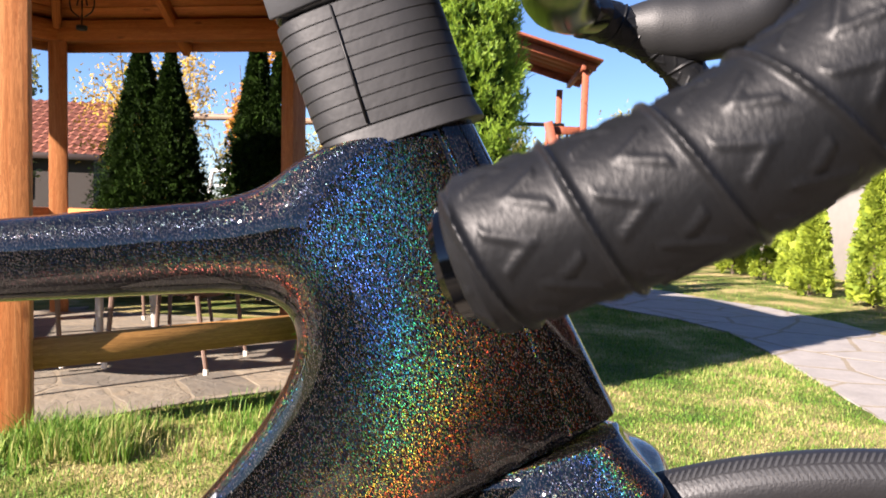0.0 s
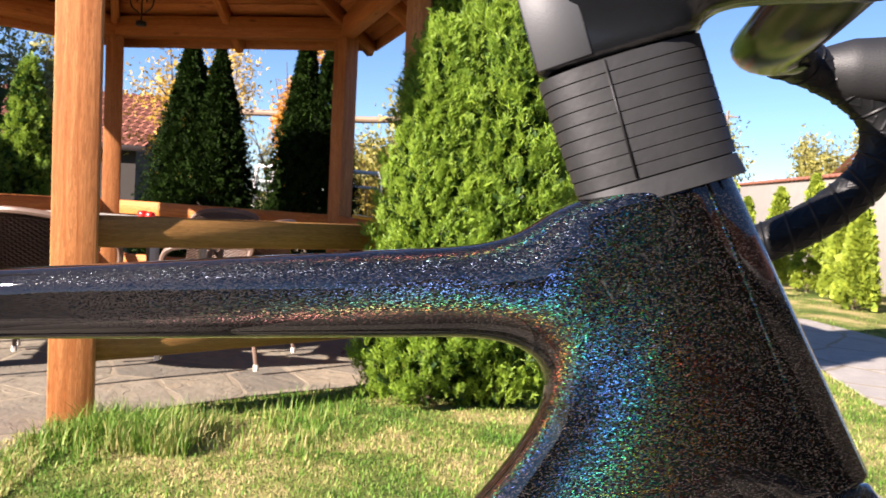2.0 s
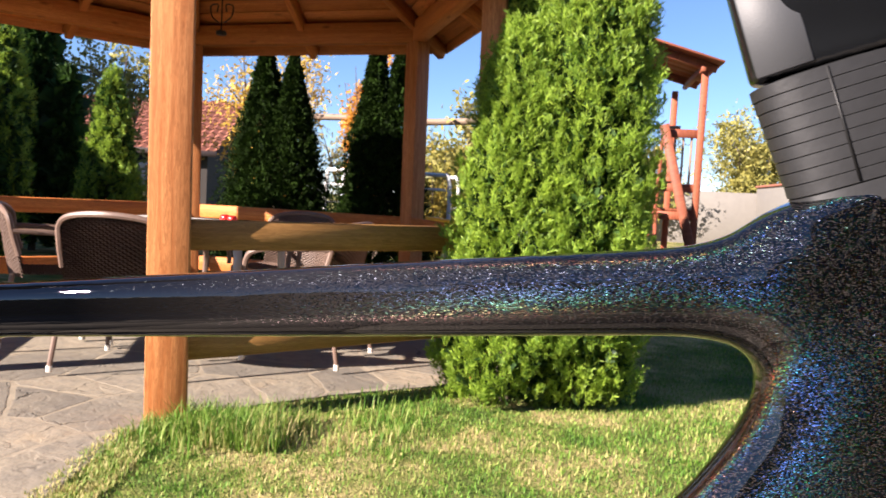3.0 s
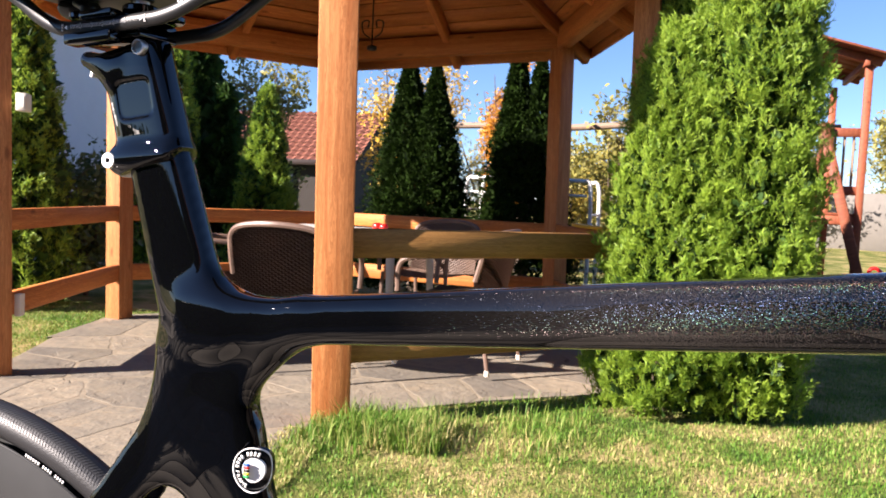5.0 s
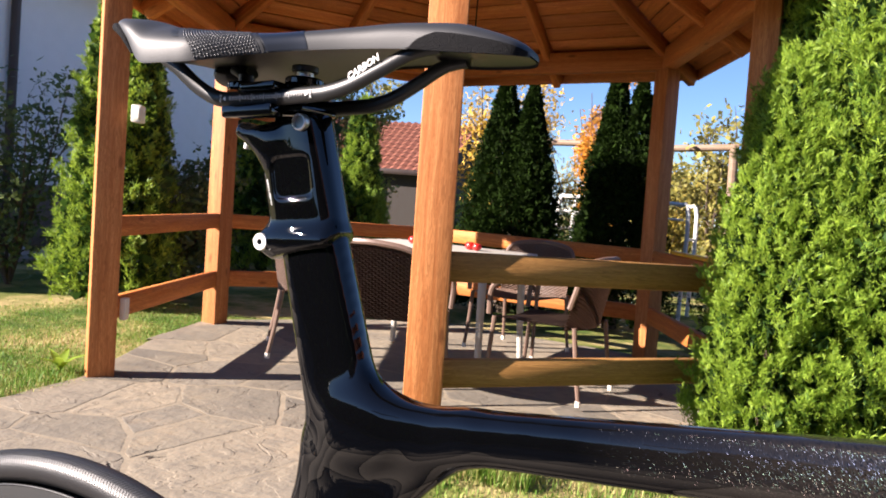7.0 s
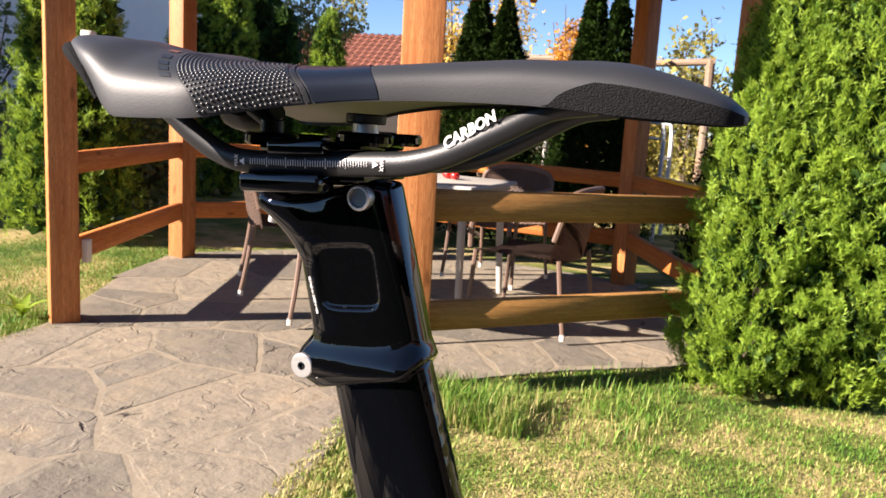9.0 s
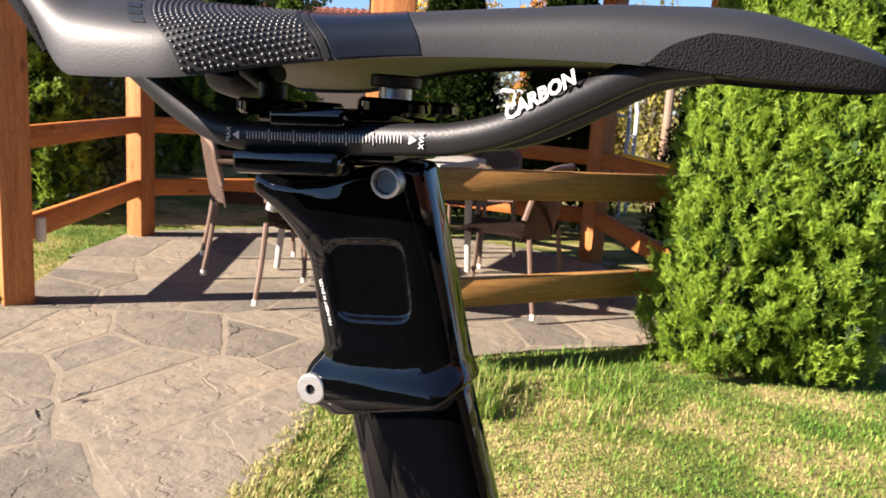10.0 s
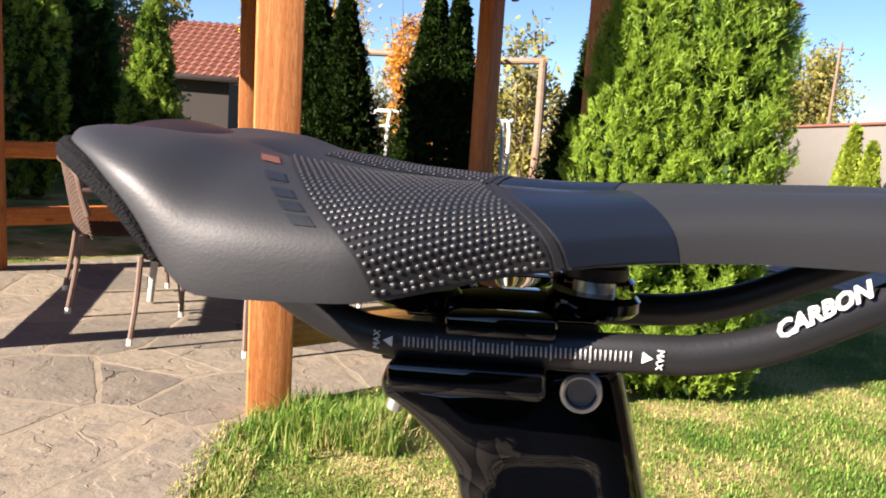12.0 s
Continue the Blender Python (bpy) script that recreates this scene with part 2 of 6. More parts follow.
MAT_DARKTRIM = plain("dark_brown_trim", (0.045, 0.03, 0.025), 0.5, 0, 0.15)
MAT_WHITEPAINT = plain("white_painted_metal", (0.75, 0.74, 0.70), 0.4, 0, 0.1)
MAT_PLASTICW = plain("white_plastic", (0.70, 0.66, 0.58), 0.45, 0, 0.06)
MAT_TABLE = plain("weathered_white_plastic", (0.46, 0.43, 0.38), 0.5, 0, 0.12)
MAT_WICKER = plain("brown_wicker", (0.15, 0.098, 0.074), 0.45, 0, 0.35, 120, 0.4)
MAT_RED = plain("glossy_red", (0.55, 0.02, 0.015), 0.25, 0, 0.1)
MAT_YELLOWP = plain("yellow_plastic", (0.75, 0.42, 0.02), 0.45, 0, 0.1)
MAT_IRON = plain("black_iron", (0.02, 0.02, 0.02), 0.5, 0.6, 0.1)
MAT_GLASS = plain("window_glass_dark", (0.02, 0.025, 0.03), 0.08, 0, 0.05, 10, 0.0)


def stone_material(name="flagstone"):
    """Split sandstone: tan and grey stones with dusky stains, cleft steps and grit."""
    n = Nodes(name)
    v = n.coords()
    rnd = n.add("ObjectInfo").outputs["Random"]
    sh = n.vmath("ADD", v, n.vmath("SCALE", (7.0, 13.0, 5.0), scale=rnd))
    a, b, c = n.noise(sh, 2.3, 5, 0.6, 0.5), n.noise(sh, 14.0, 5, 0.65), n.noise(v, 130.0, 3)
    hue = n.math("FRACT", n.math("MULTIPLY", rnd, 7.31))
    stone = n.ramp(hue, (0.0, (0.140, 0.125, 0.102)), (0.35, (0.215, 0.188, 0.144)), (0.7, (0.285, 0.238, 0.172)), (1.0, (0.185, 0.166, 0.134)))
    col = n.mix(n.ramp(a, (0.44, 0.0), (0.72, 0.6)), stone, (0.28, 0.236, 0.168))
    col = n.mix(n.ramp(b, (0.46, 0.0), (0.66, 0.62)), col, (0.15, 0.135, 0.112))
    col = n.mix(n.ramp(n.noise(v, 3.3, 5, 0.65), (0.58, 0.0), (0.74, 0.45)), col, (0.35, 0.262, 0.155))
    col = n.mix(n.math("MULTIPLY", n.ramp(c, (0.5, 0.0), (0.75, 1.0)), 0.30), col, (0.09, 0.08, 0.07))
    crack = n.ramp(n.voronoi(n.vmath("ADD", v, n.vmath("SCALE", n.add("TexNoise").outputs[1], scale=0.12)), 2.1, "DISTANCE_TO_EDGE").outputs["Distance"], (0.0, 1.0), (0.012, 0.0))
    crack = n.math("MULTIPLY", crack, n.ramp(n.noise(v, 2.7, 3), (0.56, 0.0), (0.62, 0.85)))
    col = n.mix(crack, col, (0.035, 0.03, 0.025))
    step = n.math("FRACT", n.math("MULTIPLY", n.noise(sh, 3.6, 4, 0.55, 0.8), 5.0))
    cleft = n.ramp(step, (0.0, 0.0), (0.90, 0.35), (0.97, 1.0))
    h = n.math("MULTIPLY_ADD", crack, -1.0, n.math("MULTIPLY_ADD", c, 0.10, n.math("MULTIPLY_ADD", cleft, 0.4, n.math("MULTIPLY_ADD", n.noise(sh, 5.0, 4, 0.6), 1.2, b))))
    return n.out(col, 0.85, 0, n.bump(h, 0.6, 0.012), spec=0.25)


def ground_material():
    n = Nodes("lawn_soil")
    v = n.coords()
    a, b, c = n.noise(v, 1.5, 5, 0.6), n.noise(v, 7.0, 5, 0.7), n.noise(v, 90.0, 3)
    f = n.math("MULTIPLY_ADD", a, 0.85, n.math("MULTIPLY", b, 0.22))
    col = n.ramp(f, (0.43, (0.08, 0.13, 0.025)), (0.53, (0.22, 0.23, 0.06)), (0.625, (0.50, 0.39, 0.18)))
    col = n.mix(n.math("MULTIPLY", c, 0.5), col, (0.06, 0.07, 0.02))
    return n.out(col, 0.9, 0, n.bump(n.math("ADD", b, c), 0.8, 0.03), spec=0.15)


def grass_material(name="grass_blades", dry=-0.012):
    n = Nodes(name)
    v = n.coords()
    isl = n.add("NewGeometry").outputs["Random Per Island"]
    f = n.math("MULTIPLY_ADD", n.noise(v, 1.5, 5, 0.6), 0.62, n.math("MULTIPLY_ADD", n.noise(v, 7.0, 5, 0.7), 0.22, 0.112))
    f = n.math("ADD", f, n.math("MULTIPLY_ADD", isl, 0.24, -0.12 + dry))
    col = n.ramp(f, (0.45, (0.085, 0.20, 0.018)), (0.55, (0.20, 0.31, 0.045)), (0.66, (0.50, 0.42, 0.18)))
    tr = n.add("BsdfTranslucent")
    n.put(tr.inputs[0], col)
    mixer = n.add("MixShader")
    mixer.inputs[0].default_value = 0.3
    n.out(col, 0.6, spec=0.3)
    n.put(mixer.inputs[1], n.bsdf.outputs[0]), n.put(mixer.inputs[2], tr.outputs[0])
    n.put(n.tree.nodes["Material Output"].inputs[0], mixer.outputs[0])
    return n.mat


MAT_GRASS = grass_material()
MAT_DRYGRASS = grass_material("dry_grass_blades", 0.085)
MAT_STONE = stone_material()
MAT_TERRACE = plain("terrace_concrete", (0.21, 0.185, 0.155), 0.85, 0, 0.35, 25, 0.5, 0, 0.2)
MAT_GROUND = ground_material()
MAT_GROUT = plain("mortar_joint", (0.245, 0.208, 0.153), 0.9, 0, 0.40, 45, 0.9, 0, 0.2)
MAT_PATH = plain("grey_path_stone", (0.30, 0.28, 0.26), 0.85, 0, 0.3, 40, 0.5, 0, 0.2)


# ---- small builders ----
def empty(name, label, category, group="", at=(0, 0, 0)):
    ob = new(name)
    ob.location = at
    ob.empty_display_size = 0.05
    return tagged(ob, label, category, group)


def finish(name, me, mat, parent=None, label="", smooth=True):
    if mat:
        me.materials.append(mat)
    if smooth:
        me.polygons.foreach_set("use_smooth", [True] * len(me.polygons))
    me.update()
    ob = new(name, me)
    if parent:
        ob.parent = parent
        ob.matrix_parent_inverse = parent.matrix_basis.inverted()
    if label:
        tagged(ob, label)
    return ob


def part(name, bm, mat, parent=None, label="", smooth=True, sharp=35):
    """Links a bmesh as one mesh object under a thing or a part."""
    me = bpy.data.meshes.new(name)
    bmesh.ops.recalc_face_normals(bm, faces=bm.faces)
    if smooth and sharp:
        lim = radians(sharp)
        for e in bm.edges:
            if len(e.link_faces) == 2 and e.calc_face_angle(0) > lim:
                e.smooth = False
    bm.to_mesh(me)
    bm.free()
    return finish(name, me, mat, parent, label, smooth)


def arrays(name, verts, faces, mat, parent=None, label="", smooth=False):
    """A mesh from numpy arrays; all faces have the same number of corners."""
    me = bpy.data.meshes.new(name)
    verts, faces = np.asarray(verts, np.float32), np.asarray(faces, np.int32)
    k = faces.shape[1]
    me.vertices.add(len(verts))
    me.vertices.foreach_set("co", verts.ravel())
    me.loops.add(faces.size)
    me.loops.foreach_set("vertex_index", faces.ravel())
    me.polygons.add(len(faces))
    me.polygons.foreach_set("loop_start", np.arange(0, faces.size, k, dtype=np.int32))
    me.update(calc_edges=True)
    return finish(name, me, mat, parent, label, smooth)


def block(bm, centre, size, turn=None, bevel=0.0, segments=1):
    """A box with rounded edges, added to bm."""
    m = Matrix.Translation(centre) @ (turn.to_4x4() if turn else Matrix()) @ Matrix.Diagonal((*size, 1))
    vs = bmesh.ops.create_cube(bm, size=1.0, matrix=m)["verts"]
    if bevel:
        es = list({e for v in vs for e in v.link_edges})
        bmesh.ops.bevel(bm, geom=es, offset=bevel, segments=segments, affect="EDGES", profile=0.5)


def bar(bm, a, b, w, h, bevel=0.006, up=(0, 0, 1)):
    """A squared timber from a to b, w wide and h high."""
    a, b = Vector(a), Vector(b)
    x = (b - a).normalized()
    y = Vector(up).cross(x).normalized()
    z = x.cross(y)
    turn = Matrix((x, y, z)).transposed()
    block(bm, (a + b) / 2, ((b - a).length, w, h), turn, bevel)


PLUMB = None


def timber(name, a, b, w, h, mat, parent, label="", up=(0, 0, 1), bevel=0.006):
    """A squared timber as an object whose own x axis runs along it, so that its grain does too."""
    a, b = Vector(a), Vector(b)
    if PLUMB:
        a, b = PLUMB(a), PLUMB(b)
    x = (b - a).normalized()
    y = Vector(up).cross(x).normalized()
    bm = bmesh.new()
    block(bm, (0, 0, 0), ((b - a).length, w, h), None, bevel)
    ob = part(name, bm, mat, None, label, True, 20)
    ob.matrix_basis = Matrix.Translation((a + b) / 2) @ Matrix((x, y, x.cross(y))).transposed().to_4x4()
    ob.parent = parent
    ob.matrix_parent_inverse = parent.matrix_basis.inverted()
    return ob


def spline(points, n):
    """Catmull-Rom through the points, n steps a span."""
    p = [Vector(q) for q in points]
    p = [2 * p[0] - p[1]] + p + [2 * p[-1] - p[-2]]
    out = []
    for i in range(1, len(p) - 2):
        for k in range(n):
            t = k / n
            out.append(0.5 * ((2 * p[i]) + (p[i + 1] - p[i - 1]) * t + (2 * p[i - 1] - 5 * p[i] + 4 * p[i + 1] - p[i + 2]) * t * t + (3 * p[i] - p[i - 1] - 3 * p[i + 1] + p[i + 2]) * t ** 3))
    return out + [p[-2]]


def tube(bm, points, radius, sides=12, steps=6, flat=1.0, up=(0, 1, 0), cap=True):
    """A tube along a smooth line. radius: a number or one for each point; flat: its width along up over its height."""
    line = spline(points, steps)
    rad = radius if callable(radius) else (lambda u: radius) if not isinstance(radius, (list, tuple)) else (lambda u: float(np.interp(u, np.linspace(0, 1, len(radius)), radius)))
    rings = []
    for i, c in enumerate(line):
        d = (line[min(i + 1, len(line) - 1)] - line[max(i - 1, 0)]).normalized()
        s = Vector(up) - d * d.dot(Vector(up))
        s = s.normalized() if s.length > 1e-4 else d.orthogonal().normalized()
        q = d.cross(s)
        r = rad(i / (len(line) - 1))
        rings.append([bm.verts.new(c + s * (r * flat * math.cos(a)) + q * (r * math.sin(a))) for a in (2 * math.pi * k / sides for k in range(sides))])
    for a, b in zip(rings, rings[1:]):
        for k in range(sides):
            bm.faces.new((a[k], a[(k + 1) % sides], b[(k + 1) % sides], b[k]))
    if cap:
        bm.faces.new(rings[0][::-1]), bm.faces.new(rings[-1])


def disc(bm, centre, axis, radius, depth, sides=24, bevel=0.0, hole=0.0):
    """A short round bar along axis; with a hole, a ring."""
    q = Vector(axis).normalized().to_track_quat("Z", "Y").to_matrix()
    prof = [(radius - bevel, 0), (radius, bevel), (radius, depth - bevel), (radius - bevel, depth)] if bevel else [(radius, 0), (radius, depth)]
    if hole:
        prof = [(hole, 0)] + prof + [(hole, depth)]
    rings = [[bm.verts.new(Vector(centre) + q @ Vector((r * math.cos(t), r * math.sin(t), h))) for t in (2 * math.pi * k / sides for k in range(sides))] for r, h in prof]
    pairs = list(zip(rings, rings[1:])) + ([(rings[-1], rings[0])] if hole else [])
    for a, b in pairs:
        for k in range(sides):
            bm.faces.new((a[k], a[(k + 1) % sides], b[(k + 1) % sides], b[k]))
    if not hole:
        bm.faces.new(rings[0][::-1]), bm.faces.new(rings[-1])


def letters(name, text, size, m, mat, parent, depth=0.0002, weight=0.0, slant=0.0):
    """Printed words as a thin mesh; m: pose of the baseline's middle, x along the words."""
    cu = bpy.data.curves.new(name, "FONT")
    cu.offset, cu.shear = weight, slant
    cu.body, cu.size, cu.extrude, cu.align_x, cu.align_y, cu.resolution_u = text, size, depth, "CENTER", "CENTER", 2
    tmp = bpy.data.objects.new(name, cu)
    me = bpy.data.meshes.new_from_object(tmp)
    bpy.data.objects.remove(tmp)
    me.transform(m)
    return finish(name, me, mat, parent, "", False)


def solid(fn, lo, hi, step):
    """The surface fn = 0 (less inside) on a grid, by surface nets: vertices and quads."""
    ax = [np.arange(a, b + step, step) for a, b in zip(lo, hi)]
    f = fn(*np.meshgrid(*ax, indexing="ij"))
    ins = f < 0
    nx, ny, nz = (k - 1 for k in f.shape)
    tot, cnt = np.zeros((nx, ny, nz, 3)), np.zeros((nx, ny, nz))
    corner = [(i, j, k) for i in (0, 1) for j in (0, 1) for k in (0, 1)]
    cut = lambda c: (slice(c[0], c[0] + nx), slice(c[1], c[1] + ny), slice(c[2], c[2] + nz))
    for a in corner:
        for d in range(3):
            if a[d]:
                continue
            b = tuple(v + (i == d) for i, v in enumerate(a))
            fa, fb = f[cut(a)], f[cut(b)]
            hit = (fa < 0) != (fb < 0)
            u = np.where(hit, fa / np.where(hit, fa - fb, 1), 0)
            for i in range(3):
                tot[..., i] += np.where(hit, a[i] + (u if i == d else 0), 0)
            cnt += hit
    has = cnt > 0
    num = np.full(has.shape, -1)
    num[has] = np.arange(has.sum())
    verts = np.argwhere(has) + tot[has] / cnt[has][:, None]
    verts = verts * step + np.array([a[0] for a in ax])
    quads = []
    for d in range(3):
        o = [i for i in range(3) if i != d]
        sl = [slice(1, n) for n in (nx, ny, nz)]
        sl[d] = slice(0, (nx, ny, nz)[d])
        s2 = list(sl)
        s2[d] = slice(1, (nx, ny, nz)[d] + 1)
        a, b = ins[tuple(sl)], ins[tuple(s2)]
        idx = np.argwhere(a != b)
        flip = a[a != b]
        base = idx.copy()
        for i in o:
            base[:, i] += 1
        get = lambda da, db: num[tuple((base - [da if i == o[0] else db if i == o[1] else 0 for i in range(3)]).T)]
        q = np.stack([get(1, 1), get(0, 1), get(0, 0), get(1, 0)], 1)
        q[~flip if d != 1 else flip] = q[~flip if d != 1 else flip][:, ::-1]
        quads.append(q)
    return verts, np.concatenate(quads)


def limb(a, b, ha, hb, wa, wb, p=2.3, y0=0.0, y1=0.0, ends=1.0):
    """A tapered tube in the bike's plane: half heights ha to hb, half widths wa to wb, y offset y0 to y1 on both sides; p: how square."""
    a, b = np.array(a), np.array(b)
    d = b - a
    length = np.hypot(*d)
    d = d / length

    def fn(x, y, z):
        s = (x - a[0]) * d[0] + (z - a[1]) * d[1]
        q = -(x - a[0]) * d[1] + (z - a[1]) * d[0]
        t = np.clip(s / length, 0, 1)
        e = p[0] + (p[1] - p[0]) * t if isinstance(p, tuple) else p
        h, w = ha + (hb - ha) * t, wa + (wb - wa) * t
        over = np.maximum(np.maximum(-s, s - length), 0) * ends
        yy = np.abs(y) - (y0 + (y1 - y0) * t) if y0 or y1 else np.abs(y)
        r = ((np.abs(q) / h) ** e + (np.abs(yy) / w) ** e + (over / np.minimum(h, w)) ** e) ** (1 / e)
        return (r - 1) * np.minimum(h, w)
    return fn


def blend(k, *fns):
    """The smooth union of solids."""
    def fn(x, y, z):
        v = fns[0](x, y, z)
        for g in fns[1:]:
            w = g(x, y, z)
            h = np.clip(0.5 + 0.5 * (w - v) / k, 0, 1)
            v = w * (1 - h) + v * h - k * h * (1 - h)
        return v
    return fn


# ---- the bicycle ----
bike = empty("bicycle", "black carbon road bicycle with holographic flake paint on the lawn", "bicycle", at=(-0.25, 0, 0.12))


def net_part(name, fn, lo, hi, step, mat, parent, label="", passes=1):
    v, q = solid(fn, lo, hi, step)
    ob = arrays(name, v, q, mat, parent, label, True)
    bm = bmesh.new()
    bm.from_mesh(ob.data)
    for k in range(passes):
        bmesh.ops.smooth_vert(bm, verts=bm.verts, factor=0.5, use_axis_x=True, use_axis_y=True, use_axis_z=True)
    bmesh.ops.recalc_face_normals(bm, faces=bm.faces)
    bm.to_mesh(ob.data)
    bm.free()
    return ob


SEAM = lambda x, z: 0.92 * (z - 0.8165) - 0.391 * (x - 0.110)   # where the fork meets the head
head_round = limb((0.027, 0.956), (0.086, 0.795), 0.041, 0.067, 0.024, 0.027, 2.5, ends=2.5)
head_body = lambda x, y, z: head_round(x, y * (1 + 4.0 * np.clip((x - 0.056) * 0.939 + (z - 0.876) * 0.344, -0.05, 0.05)), z)   # narrower to the front
head_tube = lambda x, y, z: np.maximum(head_body(x, y, z), -SEAM(x, z))
top_tube = limb((-0.54, 0.8525), (-0.02, 0.9075), 0.0150, 0.0235, 0.0130, 0.0215, (3.6, 2.3))
down_tube = limb((0.045, 0.845), (-0.335, 0.40), 0.037, 0.036, 0.024, 0.026, 2.9)
seat_tube = limb((-0.5872, 0.9685), (-0.400, 0.36), 0.0245, 0.039, 0.0125, 0.0165, 3.2, ends=4.0)
gusset = limb((-0.522, 0.800), (-0.462, 0.860), 0.010, 0.010, 0.0085, 0.0085, 2.3)
seat_stay = limb((-0.545, 0.808), (-0.798, 0.436), 0.021, 0.010, 0.0055, 0.0065, 2.2, 0.0005, 0.062)
chain_stay = limb((-0.41, 0.37), (-0.798, 0.436), 0.02, 0.012, 0.012, 0.008, 2.3, 0.02, 0.062)
bb_shell = limb((-0.40, 0.37), (-0.385, 0.37), 0.035, 0.035, 0.042, 0.042, 2.3)
frame_fn = blend(0.014, blend(0.024, blend(0.034, head_tube, top_tube, down_tube), seat_tube), gusset)
frame_fn = blend(0.02, blend(0.022, frame_fn, seat_stay), chain_stay, bb_shell)
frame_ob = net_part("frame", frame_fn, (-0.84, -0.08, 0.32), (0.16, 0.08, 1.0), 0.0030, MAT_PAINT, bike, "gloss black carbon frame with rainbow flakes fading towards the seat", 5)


def thin(name, bm_fill, mat, parent, label=""):
    bm = bmesh.new()
    bm_fill(bm)
    return part(name, bm, mat, parent, label)


# front cover along the head, a smooth plain panel
def head_front(x, y, z):
    s = (x - 0.027) * 0.344 - (z - 0.956) * 0.939
    q = (x - 0.027) * 0.939 + (z - 0.956) * 0.344
    h = 0.041 + 0.026 * np.clip(s / 0.1715, 0, 1)
    return np.maximum(np.maximum(head_body(x, y, z) - 0.0006, 0.62 * h - q), 0.0015 - SEAM(x, z))


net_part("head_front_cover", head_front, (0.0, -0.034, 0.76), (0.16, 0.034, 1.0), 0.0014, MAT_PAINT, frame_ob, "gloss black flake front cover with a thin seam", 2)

def wrapped(bm):
    """Bends a sticker round the front edge of the seat tube."""
    for v in bm.verts:
        u = v.co.x + 0.4915
        if u > 0:
            a = min(u / 0.0105, 1.9)
            v.co.x = -0.4915 + 0.0105 * math.sin(a)
            v.co.y += 0.0105 * (1 - math.cos(a))


# round badge and size sticker on the seat tube
badge = thin("badge", lambda bm: (disc(bm, (-0.4885, -0.0178, 0.757), (0, 1, 0), 0.0160, 0.003, 40), wrapped(bm)), MAT_GLOSS, frame_ob, "round certification badge in black and white")
thin("badge_ring", lambda bm: (disc(bm, (-0.4885, -0.0191, 0.757), (0, 1, 0), 0.0158, 0.0012, 40, 0, 0.0151), wrapped(bm)), MAT_WHITE, badge)
thin("badge_field", lambda bm: (disc(bm, (-0.4885, -0.0188, 0.757), (0, 1, 0), 0.0084, 0.002, 40), wrapped(bm)), MAT_WHITE, badge)
for i, c in enumerate(((0.02, 0.1, 0.5), (0.5, 0.02, 0.02), (0.02, 0.02, 0.02), (0.6, 0.45, 0.02), (0.03, 0.35, 0.08))):
    thin("badge_stripe", lambda bm: block(bm, (-0.4925, -0.0200, 0.7610 - i * 0.0021), (0.0045, 0.0008, 0.0015)), plain("stripe_tint", c, 0.4), badge)
for k, ch in enumerate("FRAME"):
    a = radians(190 + 14 * k)
    letters("badge_letter", ch, 0.0040, Matrix.Translation((-0.4885 + 0.0118 * math.cos(a), -0.0195, 0.757 + 0.0118 * math.sin(a))) @ Euler((radians(90), math.atan2(-math.cos(a), -math.sin(a)), 0)).to_matrix().to_4x4(), MAT_WHITE, badge)
for k in range(9):
    if k in (4,):
        continue
    a = radians(172 - 13 * k)
    thin("badge_bar", lambda bm: (block(bm, (-0.4885 + 0.0118 * math.cos(a), -0.0194, 0.757 + 0.0118 * math.sin(a)), (0.0016, 0.0006, 0.0028), Euler((0, math.pi / 2 - a, 0)).to_matrix()), wrapped(bm)), MAT_WHITE, badge)
thin("size_sticker", lambda bm: block(bm, (-0.484, -0.0195, 0.727), (0.014, 0.001, 0.012), None, 0.0003), MAT_WHITE, frame_ob)
letters("size_letter", "S", 0.009, Matrix.Translation((-0.484, -0.0202, 0.727)) @ Euler((radians(90), 0, 0)).to_matrix().to_4x4(), MAT_GLOSS, frame_ob)
# silver outline mark on the down tube
for a, b in (((-0.046, -0.0235, 0.788), (-0.073, -0.0245, 0.752)), ((-0.046, -0.0235, 0.788), (-0.052, -0.0245, 0.752))):
    thin("logo_line", lambda bm: bar(bm, a, b, 0.0014, 0.0012, 0, (0, 1, 0)), MAT_STEEL, frame_ob)

# --- seat mast head ---
mast_core = limb((-0.6093, 1.042), (-0.5843, 0.9500), 0.0264, 0.0282, 0.0142, 0.0145, 3.2, ends=2.5)
mast_hem = lambda x, y, z: 0.928 * (0.9555 + 0.40 * (x + 0.612) - z)   # the sleeve's slanted lower edge
mast_rear = limb((-0.6465, 1.0375), (-0.624, 1.030), 0.0066, 0.012, 0.0135, 0.0135, 2.6)
mast_lug = limb((-0.6190, 0.9640), (-0.572, 0.9690), 0.0084, 0.0060, 0.0134, 0.0150, 2.2)
mast_fn = blend(0.010, blend(0.009, lambda x, y, z: np.maximum(mast_core(x, y, z), mast_hem(x, y, z)), mast_rear), mast_lug)


def mast_with_recess(x, y, z):
    v = mast_fn(x, y, z)
    c, s = math.cos(radians(8)), math.sin(radians(8))
    px, pz = x + 0.6000, z - 1.0085
    u, w = c * px + s * pz + 0.08 * pz, -s * px + c * pz
    box = ((np.abs(u) / 0.0145) ** 6 + (np.abs(w) / 0.0138) ** 6) ** (1 / 6)
    cut = -np.maximum((box - 1) * 0.0145, y + 0.0126)
    k = 0.0018
    return np.maximum(v, cut) + np.maximum(k - np.abs(v - cut), 0) ** 2 / (4 * k)


